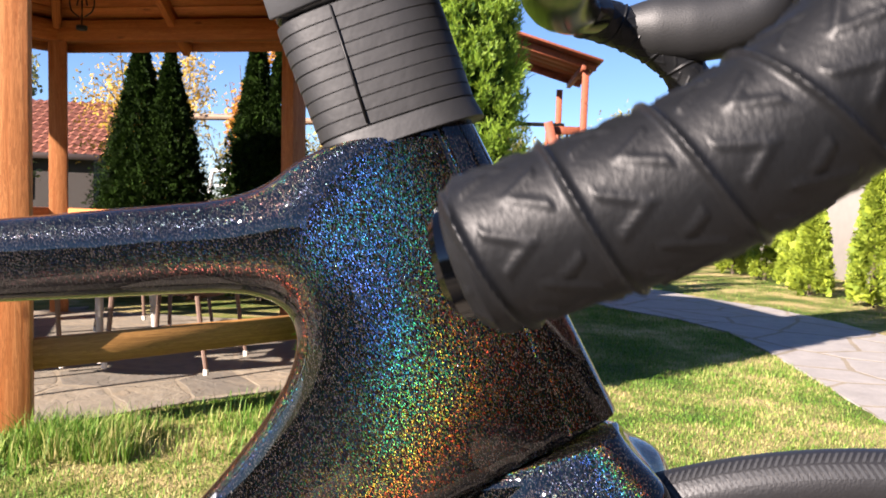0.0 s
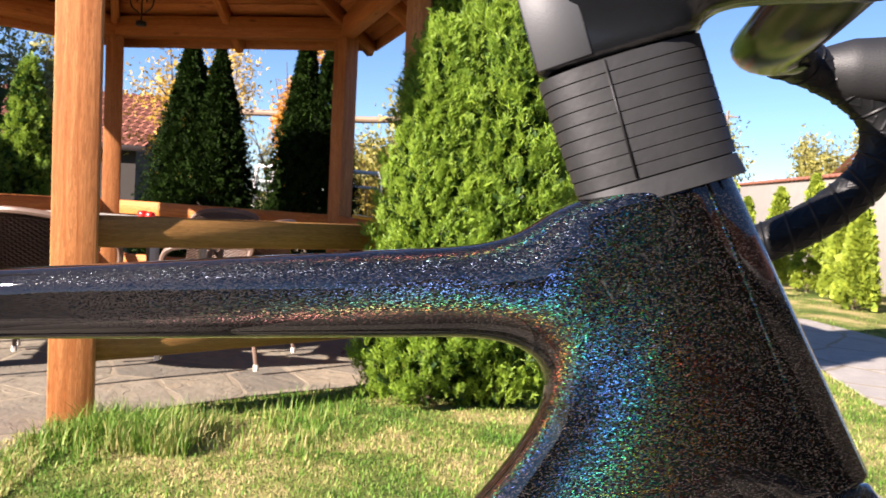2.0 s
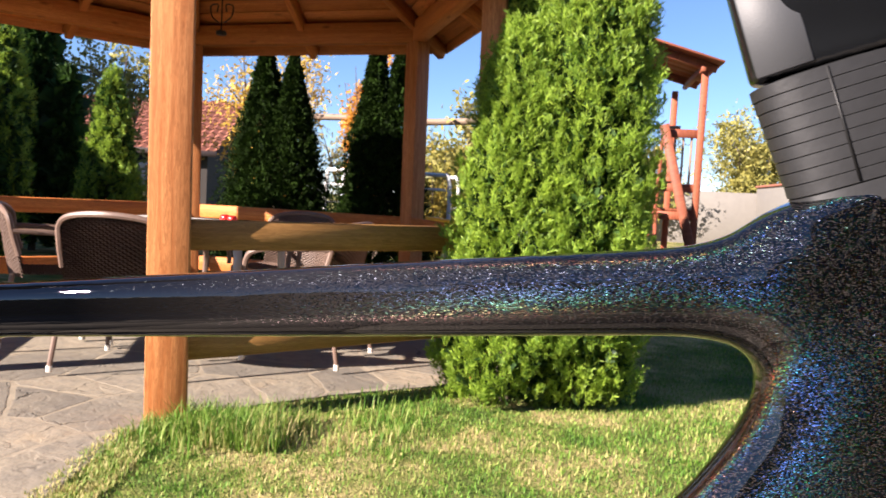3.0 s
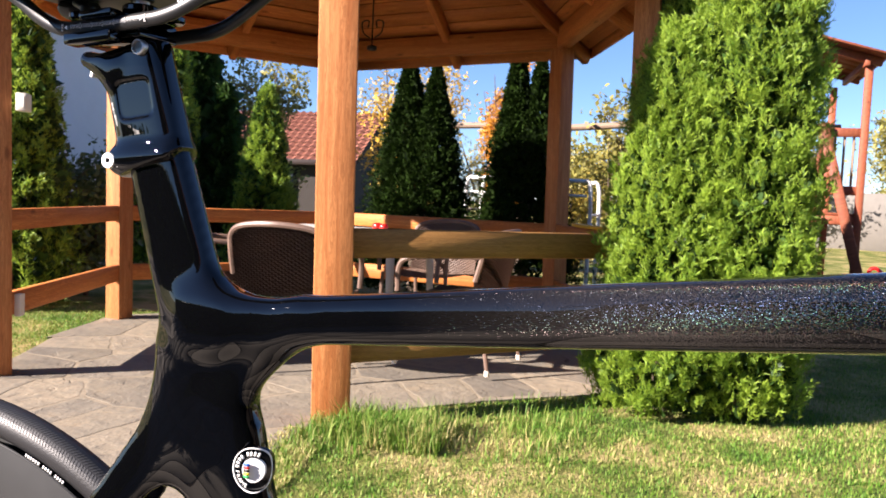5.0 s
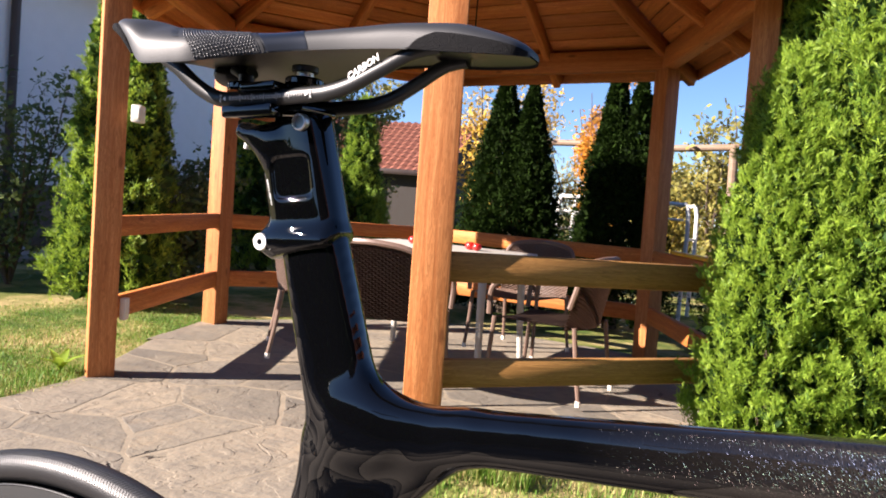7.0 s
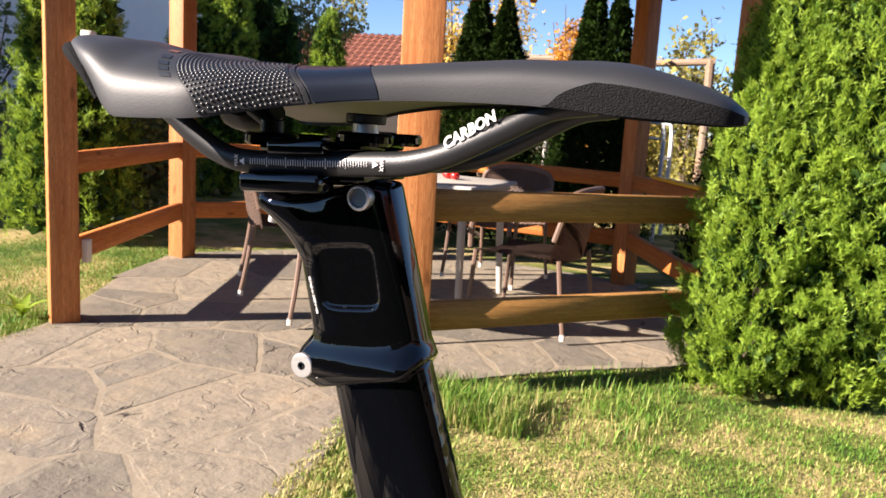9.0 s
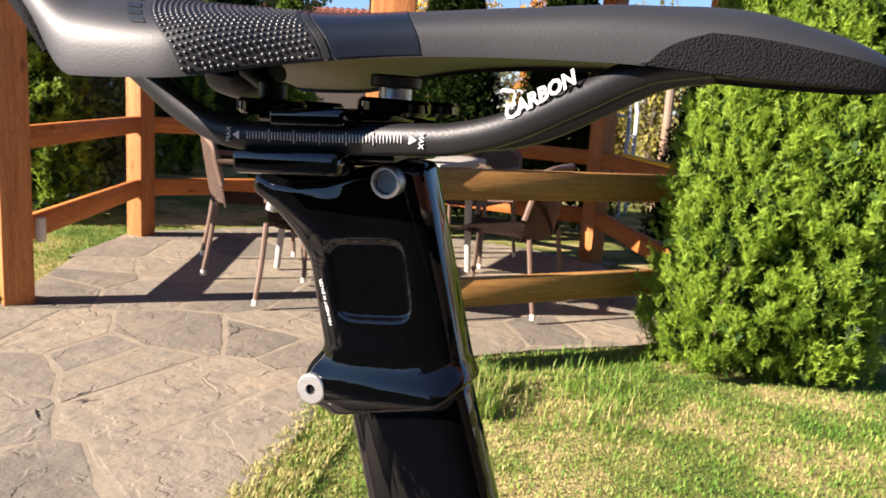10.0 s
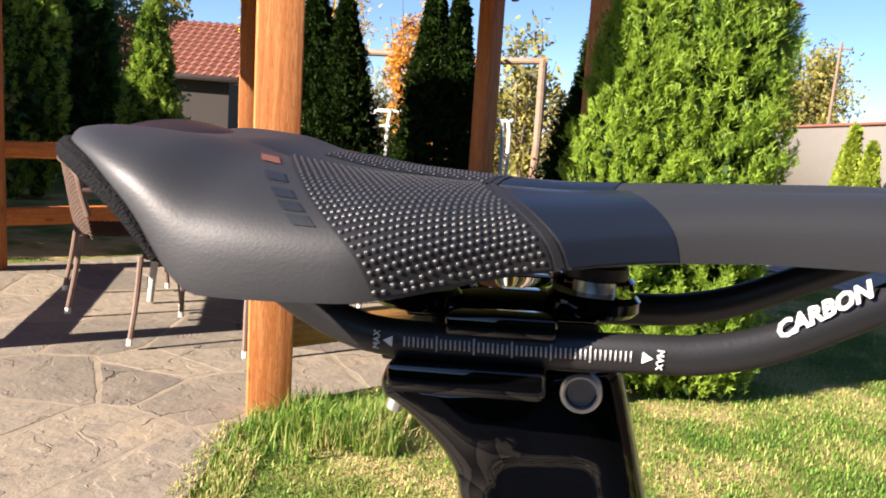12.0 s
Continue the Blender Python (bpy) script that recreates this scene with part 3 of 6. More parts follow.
mast = net_part("seatpost_head", mast_with_recess, (-0.672, -0.02, 0.94), (-0.555, 0.02, 1.065), 0.0008, MAT_GLOSS, bike, "gloss black seat mast head with a recessed panel", 4)
letters("label", "MIN INSERT W SPACER", 0.0017, Matrix.Translation((-0.6172, -0.0128, 0.9975)) @ Euler((radians(90), radians(-108), 0)).to_matrix().to_4x4(), MAT_WHITE, mast)
letters("label", "Max. 4 Nm", 0.0017, Matrix.Translation((-0.6115, -0.0152, 0.9635)) @ Euler((radians(90), radians(-90), 0)).to_matrix().to_4x4(), MAT_WHITE, mast)
bolt = thin("bolt", lambda bm: disc(bm, (-0.5948, -0.0172, 1.0445), (0, 1, 0), 0.0056, 0.006, 32, 0.0007, 0.0043), MAT_STEEL, mast, "steel clamp bolt")
thin("bolt_core", lambda bm: disc(bm, (-0.5948, -0.0155, 1.0445), (0, 1, 0), 0.0043, 0.004, 24, 0.0006), MAT_DARKSTEEL, bolt)
bolt = thin("bolt", lambda bm: disc(bm, (-0.6200, -0.0162, 0.9640), (0, 1, 0), 0.0058, 0.006, 32, 0.0005, 0.0020), MAT_STEEL, mast, "steel clamp bolt")
thin("bolt_socket", lambda bm: disc(bm, (-0.6200, -0.0148, 0.9640), (0, 1, 0), 0.0022, 0.004, 6), MAT_IRON, bolt)
thin("rear_bolt", lambda bm: disc(bm, (-0.650, 0, 1.026), (0.2, 0, 1), 0.0026, 0.010, 16, 0.0004), MAT_STEEL, mast)

# --- saddle clamp ---
TILT = Euler((0, radians(-4), 0)).to_matrix()
clamp = thin("saddle_clamp", lambda bm: block(bm, (-0.6205, 0, 1.0515), (0.060, 0.040, 0.0042), TILT, 0.0012, 2), MAT_GLOSS, bike, "black saddle rail clamp")
for side in (-1, 1):
    thin("rail_cradle", lambda bm: block(bm, (-0.6245, 0.0275 * side, 1.0487), (0.041, 0.0135, 0.0080), TILT, 0.0018, 2), MAT_GLOSS, clamp)
    thin("rail_cap", lambda bm: block(bm, (-0.6165, 0.0285 * side, 1.0645), (0.028, 0.0125, 0.0056), TILT, 0.0012, 2), MAT_GLOSS, clamp)
    thin("rear_washer", lambda bm: disc(bm, (-0.6425, 0.014 * side, 1.0635), (0, 0, 1), 0.0125, 0.0055, 32, 0.0014), MAT_GLOSS, clamp)
    thin("front_washer", lambda bm: disc(bm, (-0.5945, 0.014 * side, 1.0672), (0, 0, 1), 0.0125, 0.0055, 32, 0.0014), MAT_GLOSS, clamp)
thin("upper_plate", lambda bm: block(bm, (-0.6185, 0, 1.0652), (0.052, 0.042, 0.0046), TILT, 0.001), MAT_GLOSS, clamp)
thin("clamp_nut", lambda bm: disc(bm, (-0.5945, -0.014, 1.0762), (0, 0, 1), 0.0086, 0.0042, 48, 0.0006), MAT_SATIN, clamp, "black knurled round nut")
thin("clamp_stud", lambda bm: disc(bm, (-0.5945, -0.014, 1.0720), (0, 0, 1), 0.0056, 0.006, 24), MAT_STEEL, clamp)
thin("rear_stud", lambda bm: disc(bm, (-0.6425, -0.014, 1.0690), (0, 0, 1), 0.0052, 0.006, 20, 0.0005), MAT_SATIN, clamp)

# --- saddle ---
saddle = empty("saddle", "", "", at=(-0.6, 0, 1.09))
saddle.parent, saddle.matrix_parent_inverse = bike, bike.matrix_basis.inverted()
SX = (-0.7315, -0.728, -0.718, -0.70, -0.68, -0.65, -0.61, -0.58, -0.55, -0.52, -0.49, -0.465, -0.450, -0.4435)
SW = (0.033, 0.046, 0.0565, 0.0660, 0.0695, 0.0670, 0.0490, 0.0385, 0.0325, 0.0295, 0.0275, 0.0240, 0.0185, 0.008)
ST = (1.1012, 1.1032, 1.1048, 1.1044, 1.1014, 1.0992, 1.0995, 1.1022, 1.1052, 1.1075, 1.1068, 1.1015, 1.0960, 1.0910)
SB = (1.1000, 1.1005, 1.0990, 1.0905, 1.0745, 1.0755, 1.0828, 1.0868, 1.0888, 1.0895, 1.0880, 1.0870, 1.0865, 1.0870)


def eased(x, xs, ys):
    """A smooth line through the stations xs, ys that does not overshoot."""
    i = min(max(int(np.searchsorted(xs, x)) - 1, 0), len(xs) - 2)
    d = [(ys[k + 1] - ys[k]) / (xs[k + 1] - xs[k]) for k in range(len(xs) - 1)]

    def slope(k):
        if k == 0 or k == len(xs) - 1:
            return d[0] if k == 0 else d[-1]
        return 0.0 if d[k - 1] * d[k] <= 0 else 2 * d[k - 1] * d[k] / (d[k - 1] + d[k])
    h = xs[i + 1] - xs[i]
    u = min(max((x - xs[i]) / h, 0.0), 1.0)
    return (2 * u ** 3 - 3 * u ** 2 + 1) * ys[i] + (u ** 3 - 2 * u ** 2 + u) * h * slope(i) + (3 * u ** 2 - 2 * u ** 3) * ys[i + 1] + (u ** 3 - u ** 2) * h * slope(i + 1)


def saddle_at(x, v):
    """A place on the saddle's cover: x along it, v from -1 (camera side hem) over 0 (top) to 1."""
    w, t, b = (eased(x, SX, c) for c in (SW, ST, SB))
    a = abs(v)
    th = a * math.pi / 2 * 1.06
    y = w * abs(math.sin(th)) ** 0.92
    k = max(math.cos(th), -0.12)
    wing = max(0.0, min(1.0, (-0.625 - x) / 0.07))
    z = b + (t - b) * (k ** 0.5 if k > 0 else k)
    z += wing * 0.0026 * math.exp(-((y - 0.043) / 0.020) ** 2) * min(1.0, max(k, 0.0) * 2.5)
    mid = max(0.0, min(1.0, (x + 0.70) / 0.03, (-0.50 - x) / 0.03))
    z -= mid * 0.007 * math.exp(-(y / 0.011) ** 2)
    return Vector((x, math.copysign(y, v), z))


def saddle_patch(x0, x1, v0, v1, nx, nv, lift=0.0):
    """A piece of the cover's surface; x0 and x1 are functions of v."""
    bm = bmesh.new()
    grid = []
    for i in range(nx + 1):
        row = []
        for j in range(nv + 1):
            v = v0 + (v1 - v0) * j / nv
            x = x0(v) + (x1(v) - x0(v)) * i / nx
            p = saddle_at(x, v)
            if lift:
                n = (saddle_at(x + 0.002, v) - saddle_at(x - 0.002, v)).cross(saddle_at(x, v + 0.02) - saddle_at(x, v - 0.02)).normalized()
                p = p + n * (lift if n.z > -0.3 else -lift)
            row.append(bm.verts.new(p))
        grid.append(row)
    for i in range(nx):
        for j in range(nv):
            bm.faces.new((grid[i][j], grid[i + 1][j], grid[i + 1][j + 1], grid[i][j + 1]))
    return bm


bm = saddle_patch(lambda v: -0.7315, lambda v: -0.4435, -1, 1, 90, 44)
rows = {}
for v in bm.verts:
    rows.setdefault(round(v.co.x, 6), []).append(v)
line = [rows[k] for k in sorted(rows)]
for end in (line[0], line[-1]):
    bm.faces.new(sorted(end, key=lambda v: v.co.y))
under = []
for r in line:
    r.sort(key=lambda v: (v.co.y, v.co.z))
    a, b = min(r, key=lambda v: v.co.y + v.co.z * 0.2), max(r, key=lambda v: v.co.y - v.co.z * 0.2)
part("cover", bm, MAT_COVER, saddle, "matte dark grey saddle cover", True, 50)
bm = bmesh.new()
prev = None
for i in range(60):
    x = -0.724 + 0.277 * i / 59
    hem = saddle_at(x, -1)
    w = abs(hem.y) * 0.97
    ring = [bm.verts.new((x, w * s, hem.z + 0.0015 + 0.007 * (1 - s * s) * min(1, w / 0.05))) for s in np.linspace(-1, 1, 13)]
    if prev:
        for j in range(12):
            bm.faces.new((prev[j], prev[j + 1], ring[j + 1], ring[j]))
    prev = ring
part("base_shell", bm, MAT_SATIN, saddle, "black carbon base shell")

LINE_A = lambda v: -0.687 + 0.047 * abs(v)
LINE_B = lambda v: -0.631 + 0.027 * abs(v)
LINE_C = lambda v: -0.594 + 0.018 * abs(v)
for side in (-1, 1):
    part("grip_panel", saddle_patch(LINE_A, LINE_B, 0.10 * side, 0.97 * side, 14, 20, 0.0003), MAT_SATIN, saddle, "dotted grip panel")
    part("glossy_panel", saddle_patch(lambda v: LINE_B(v) + 0.0035, LINE_C, 0.10 * side, 0.97 * side, 10, 20, 0.0003), MAT_BLUEPANEL, saddle, "glossy dark blue panel")
    part("panel_stripe", saddle_patch(lambda v: LINE_B(v) + 0.0008, lambda v: LINE_B(v) + 0.0026, 0.10 * side, 0.97 * side, 2, 20, 0.0004), MAT_SATIN, saddle)
    part("nose_pad", saddle_patch(lambda v: -0.514 + 0.10 * (0.99 - abs(v)), lambda v: -0.4445, 0.80 * side, 0.99 * side, 20, 6, 0.0006), MAT_BUMPER, saddle, "black textured side pad")
    # grip dots
    bm = bmesh.new()
    du = 0.0022
    spots = []
    for i in range(30):
        a, arc, last = 0.11, 0.0, None
        want = du * 0.5 * (i % 2)
        while a < 0.96:
            x = LINE_A(a) + 0.0014 + du * 0.87 * i
            c = saddle_at(x, a)
            arc += (c - last).length if last else 0.0
            last = c
            if arc >= want:
                want += du
                if x < LINE_B(a) - 0.0008:
                    spots.append((x, a * side))
            a += 0.004
    for x, v in spots:
        if True:
            c = saddle_at(x, v)
            nn = (saddle_at(x + 0.002, v) - saddle_at(x - 0.002, v)).cross(saddle_at(x, v + 0.02) - saddle_at(x, v - 0.02)).normalized()
            if nn.z < -0.3:
                nn = -nn
            t1 = nn.orthogonal().normalized()
            t2 = nn.cross(t1)
            ring = [bm.verts.new(c + 0.0003 * nn + (t1 * math.cos(k) + t2 * math.sin(k)) * 0.00068) for k in np.arange(6) * math.pi / 3]
            ring2 = [bm.verts.new(c + 0.0007 * nn + (t1 * math.cos(k) + t2 * math.sin(k)) * 0.00038) for k in np.arange(6) * math.pi / 3]
            for k in range(6):
                bm.faces.new((ring[k], ring[(k + 1) % 6], ring2[(k + 1) % 6], ring2[k]))
            bm.faces.new(ring2)
    tagged(part("grip_dots", bm, MAT_STUD, saddle, "", True, 0), kind="stuff")
    # maker's words as plain bars
    for k, (a0, a1) in enumerate(((0.28, 0.36), (0.44, 0.50), (0.545, 0.60), (0.62, 0.675), (0.695, 0.75))):
        part("print_bar", saddle_patch(lambda v: LINE_A(v) - 0.0085, lambda v: LINE_A(v) - 0.0035, a0 * side, a1 * side, 3, 4, 0.00025), MAT_COPPER if k < 1 else MAT_GREYPRINT, saddle)

# tail bumper
bm = bmesh.new()
edge = [saddle_at(x, -1) + Vector((-0.0008, 0, -0.0004)) for x in (-0.690, -0.700, -0.712, -0.722, -0.729, -0.7315)]
tube(bm, edge + [Vector((p.x, -p.y, p.z)) for p in edge[::-1]], [0.0008, 0.002, 0.0028, 0.003, 0.003, 0.003, 0.003, 0.003, 0.003, 0.0028, 0.002, 0.0008], 10, 6)
part("tail_bumper", bm, MAT_BUMPER, saddle, "rough black tail bumper")

# rails, with the printed scale
for side in (-1, 1):
    y = 0.0265 * side
    bm = bmesh.new()
    tube(bm, [(-0.700, y * 1.15, 1.083), (-0.688, y * 1.12, 1.076), (-0.674, y * 1.05, 1.0655), (-0.660, y, 1.0585), (-0.645, y, 1.0562), (-0.61, y, 1.0580), (-0.580, y, 1.0605), (-0.566, y, 1.0622), (-0.550, y * 0.98, 1.0672), (-0.530, y * 0.9, 1.0775), (-0.512, y * 0.8, 1.0870), (-0.495, y * 0.75, 1.0905)], [0.0052] * 8 + [0.0050, 0.0047, 0.0046, 0.0046], 16, 6, 0.75)
    rail = part("saddle_rail", bm, MAT_SATIN, saddle, "oval black carbon saddle rail with white scale marks")
    if side < 0:
        for k in range(48):
            bm = bmesh.new()
            x = -0.6415 + 0.0575 * k / 47
            z = float(np.interp(x, (-0.645, -0.61, -0.58), (1.0562, 1.0580, 1.0605)))
            long = k % 8 == 7 and k < 47
            block(bm, (x, y - 0.00385, z + 0.0002), (0.00024, 0.0006, 0.0042 if long else 0.0026), Euler((0, radians(-4), 0)).to_matrix())
            part("scale_mark", bm, MAT_WHITE, rail)
        for x, z, s in ((-0.6455, 1.0562, -1), (-0.5805, 1.0605, 1)):
            bm = bmesh.new()
            vs = [bm.verts.new((x + s * 0.0018, y - 0.0041, z)), bm.verts.new((x - s * 0.0008, y - 0.0041, z + 0.0015)), bm.verts.new((x - s * 0.0008, y - 0.0041, z - 0.0015))]
            bm.faces.new(vs)
            part("scale_arrow", bm, MAT_WHITE, rail, "", False)
            letters("scale_word", "MAX", 0.0024, Matrix.Translation((x + s * 0.0034, y - 0.0041, z)) @ Euler((radians(90), radians(90 * s), 0)).to_matrix().to_4x4(), MAT_WHITE, rail)
        letters("rail_word", "CARBON", 0.0057, Matrix.Translation((-0.5415, y * 0.945 - 0.0039, 1.0768)) @ Euler((radians(90), radians(-33), radians(5))).to_matrix().to_4x4(), MAT_WHITE, rail, 0.0001, 0.00022, 0.3)
# shell support under the tail
thin("shell_bracket", lambda bm: tube(bm, [(-0.642, -0.012, 1.064), (-0.643, -0.012, 1.070), (-0.647, -0.012, 1.0745), (-0.656, -0.011, 1.079)], 0.0036, 12), MAT_SATIN, saddle)
thin("shell_tail", lambda bm: tube(bm, [(-0.678, 0, 1.081), (-0.672, 0, 1.077), (-0.661, 0, 1.0755), (-0.650, 0, 1.079)], [0.004, 0.008, 0.008, 0.004], 14, 5, 1.6), MAT_SATIN, saddle)

# --- steering group: turned a little to its right about the head axis ---
AXIS_AT = Vector((0.030, 0, 0.965))
AXIS = Vector((0.342, 0, -0.940)).normalized()
STEER = Matrix.Translation(AXIS_AT) @ Matrix.Rotation(radians(10.0), 4, AXIS) @ Matrix.Translation(-AXIS_AT)


def steered(ob):
    ob.matrix_basis = STEER @ ob.matrix_basis
    return ob


ACROSS = Vector((0.940, 0, 0.342))


def spacer_loop(n, back, front, half, p=3.0):
    """A long rounded outline round the steerer, across from back to front."""
    mid, rad = (back + front) / 2, (front - back) / 2
    out = []
    for k in range(n):
        a = 2 * math.pi * k / n
        c, s = math.cos(a), math.sin(a)
        out.append((mid + rad * math.copysign(abs(c) ** (2 / p), c), half * math.copysign(abs(s) ** (2 / p), s)))
    return out


def spacer(name, at, height, back, front, half, mat, label, grow=1.0):
    """One ring of the stack; at: how far up the steerer from the head tube."""
    bm = bmesh.new()
    prof = [(0.0, 0.985), (0.00025, 1.0), (height - 0.00025, 1.0 * grow), (height, 0.985 * grow)]
    rings = []
    for h, k in prof:
        c = AXIS_AT - AXIS * (at + h)
        rings.append([bm.verts.new(c + ACROSS * (u * k) + Vector((0, w * k, 0))) for u, w in spacer_loop(40, back, front, half)])
    for a, b in zip(rings, rings[1:]):
        for k in range(40):
            bm.faces.new((a[k], a[(k + 1) % 40], b[(k + 1) % 40], b[k]))
    bm.faces.new(rings[0][::-1]), bm.faces.new(rings[-1])
    return part(name, bm, mat, bike, label, True, 25)


spacer("head_cover", -0.0085, 0.0100, -0.0378, 0.0428, 0.0236, MAT_SPACER, "grey plastic head cover ring", 0.95)
for k in range(9):
    s = spacer("spacer", 0.0020 + k * 0.00640, 0.00622, -0.0365 - 0.0004 * k, 0.0405 - 0.0002 * k, 0.0225 + 0.00012 * (k % 3), MAT_SPACER, "matte black headset spacer")
spacer("spacer_core", 0.0, 0.060, -0.0352, 0.0390, 0.0213, MAT_IRON, "")
bm = bmesh.new()
a, b = AXIS_AT - AXIS * 0.003, AXIS_AT - AXIS * 0.059
bar(bm, a + ACROSS * -0.0095 + Vector((0, -0.0222, 0)), b + ACROSS * -0.0095 + Vector((0, -0.0222, 0)), 0.0011, 0.0022, 0, (0, 1, 0))
part("spacer_seam", bm, MAT_IRON, bike)

stem_fn = blend(0.018, limb((0.00835, 1.0245), (-0.0120, 1.085), 0.0385, 0.0385, 0.0225, 0.0225, 4.0, ends=6.0), limb((0.0, 1.068), (0.118, 1.072), 0.0225, 0.0215, 0.021, 0.024, 2.6))
stem = net_part("stem", stem_fn, (-0.09, -0.035, 1.0), (0.16, 0.035, 1.125), 0.0028, MAT_BAR, bike, "satin black aero stem")
bm = bmesh.new()
q = Matrix((ACROSS, (0, 1, 0), -AXIS)).transposed()
block(bm, AXIS_AT - AXIS * 0.085 + ACROSS * -0.0225 + Vector((0, -0.0225, 0)), (0.0265, 0.0022, 0.044), q, 0.0008)
part("side_cover", bm, MAT_MATTE, stem, "grey plastic side cover")
steered(stem)

bar_top = bmesh.new()
tube(bar_top, [(0.108, -0.190, 1.052), (0.095, -0.165, 1.051), (0.097, -0.09, 1.053), (0.108, -0.03, 1.066), (0.110, 0, 1.070), (0.108, 0.03, 1.066), (0.097, 0.09, 1.053), (0.095, 0.165, 1.051), (0.108, 0.190, 1.052)], [0.0145, 0.0145, 0.0145, 0.015, 0.016, 0.015, 0.0145, 0.0145, 0.0145], 18, 6, 1.6, (1, 0, 0))
handlebar = steered(part("handlebar", bar_top, MAT_BAR, bike, "black aero drop handlebar"))
DROP = {-1: [(0.104, 0.188, 1.052), (0.124, 0.207, 1.052), (0.150, 0.213, 1.046), (0.176, 0.217, 1.028), (0.188, 0.221, 0.999), (0.180, 0.225, 0.972), (0.154, 0.227, 0.950), (0.112, 0.228, 0.932)],
        1: [(0.104, 0.188, 1.052), (0.124, 0.206, 1.049), (0.143, 0.213, 1.042), (0.160, 0.217, 1.033), (0.177, 0.220, 1.018), (0.183, 0.221, 0.998), (0.178, 0.221, 0.975), (0.158, 0.222, 0.951), (0.131, 0.222, 0.931), (0.094, 0.222, 0.912), (0.062, 0.222, 0.900)]}
for side in (-1, 1):
    pts = [(x, y * side, z) for x, y, z in DROP[side]]
    line = spline(pts, 14)
    # wrapped tape: the radius steps up along each turn
    count = len(line)
    bm = bmesh.new()
    dist = [0.0]
    for a, b in zip(line, line[1:]):
        dist.append(dist[-1] + (b - a).length)
    rings, sides = [], 120
    fine = []
    for i in range(560):
        d = dist[-1] * i / 559
        j = min(int(np.searchsorted(dist, d, side="right")) - 1, count - 2)
        fine.append(line[j].lerp(line[j + 1], (d - dist[j]) / max(dist[j + 1] - dist[j], 1e-9)))
    for i, c in enumerate(fine):
        dd = (fine[min(i + 3, 559)] - fine[max(i - 3, 0)]).normalized()
        s = Vector((0, 1, 0)) - dd * dd.y
        s.normalize()
        t = dd.cross(s)
        d = dist[-1] * i / 559
        row = []
        for k in range(sides):
            a = 2 * math.pi * k / sides
            ph = (d / 0.0195 + a / (2 * math.pi) * side) % 1.0
            r = 0.0148 + 0.0011 * math.exp(-(min(ph, 1 - ph) / 0.035) ** 2) + 0.00015 * noise.noise(c * 90 + s * (2 * math.cos(a)) + t * (2 * math.sin(a)))
            if 0.18 < ph < 0.84:
                off = abs(((a * 5.5 / math.pi + (ph - 0.5) * 1.4 * (1 if int(a * 1.9) % 2 else -1)) % 1.0) - 0.5)
                r += 0.0005 * max(0.0, 1 - (off / 0.13) ** 2)
            if i > 552:
                r *= 1.0 - 0.022 * (i - 552)
            row.append(bm.verts.new(c + (s * math.cos(a) + t * math.sin(a)) * r))
        rings.append(row)
    for a, b in zip(rings, rings[1:]):
        for k in range(sides):
            bm.faces.new((a[k], a[(k + 1) % sides], b[(k + 1) % sides], b[k]))
    bm.faces.new(rings[-1])
    tape = steered(part("bar_tape", bm, MAT_TAPE, bike, "black embossed handlebar tape wound round the drop", True, 60))
    bm = bmesh.new()
    e = fine[-1]
    disc(bm, e + Vector((-0.0035, 0, -0.0012)), (1, 0, 0.35), 0.0110, 0.006, 24, 0.0015)
    steered(part("bar_plug", bm, MAT_GLOSS, bike, "glossy black bar end plug"))
    y = 0.212 * side
    bm = bmesh.new()
    tube(bm, [(0.136, y, 1.046), (0.156, y, 1.046), (0.180, y, 1.046), (0.204, y, 1.049), (0.222, y, 1.057), (0.233, y, 1.076), (0.236, y, 1.098), (0.234, y, 1.108)], [0.0150, 0.0215, 0.0235, 0.0225, 0.0205, 0.0165, 0.0125, 0.005], 24, 6, 0.85)
    for k in range(9):
        x = 0.170 + 0.0042 * k
        tube(bm, [(x, y - 0.014, 1.0585), (x + 0.0020, y - 0.0100, 1.0640), (x + 0.0030, y - 0.004, 1.0672)], [0.0003, 0.0008, 0.0003], 6, 3)
    hood = steered(part("brake_hood", bm, MAT_HOOD, bike, "dark grey ribbed rubber brake hood"))
    # lever blade: narrow at the pivot, broad and flat below it, hooked at its end
    bm = bmesh.new()
    tube(bm, [(0.236, y, 1.052), (0.246, y, 1.046), (0.2535, y, 1.029), (0.2555, y, 1.010), (0.2585, y, 0.987), (0.2605, y, 0.963), (0.267, y, 0.942), (0.279, y, 0.927)], [0.0100, 0.0105, 0.0080, 0.0066, 0.0070, 0.0072, 0.0060, 0.0035], 14, 6, 0.8)
    lever = steered(part("brake_lever", bm, MAT_GLOSS, bike, "black brake lever"))
    bm = bmesh.new()
    tube(bm, [(0.2465, y - 0.006, 1.032), (0.2475, y - 0.008, 1.012), (0.2430, y - 0.010, 0.998), (0.2390, y - 0.010, 0.988)], [0.0030, 0.0040, 0.0055, 0.0060], 10, 5, 1.0)
    block(bm, (0.2385, y - 0.010, 0.983), (0.021, 0.009, 0.026), Euler((0, radians(28), 0)).to_matrix(), 0.0042, 3)
    block(bm, (0.2330, y - 0.010, 0.972), (0.016, 0.007, 0.016), Euler((0, radians(18), 0)).to_matrix(), 0.0030, 3)
    paddle = steered(part("shift_paddle", bm, MAT_GLOSS, lever))
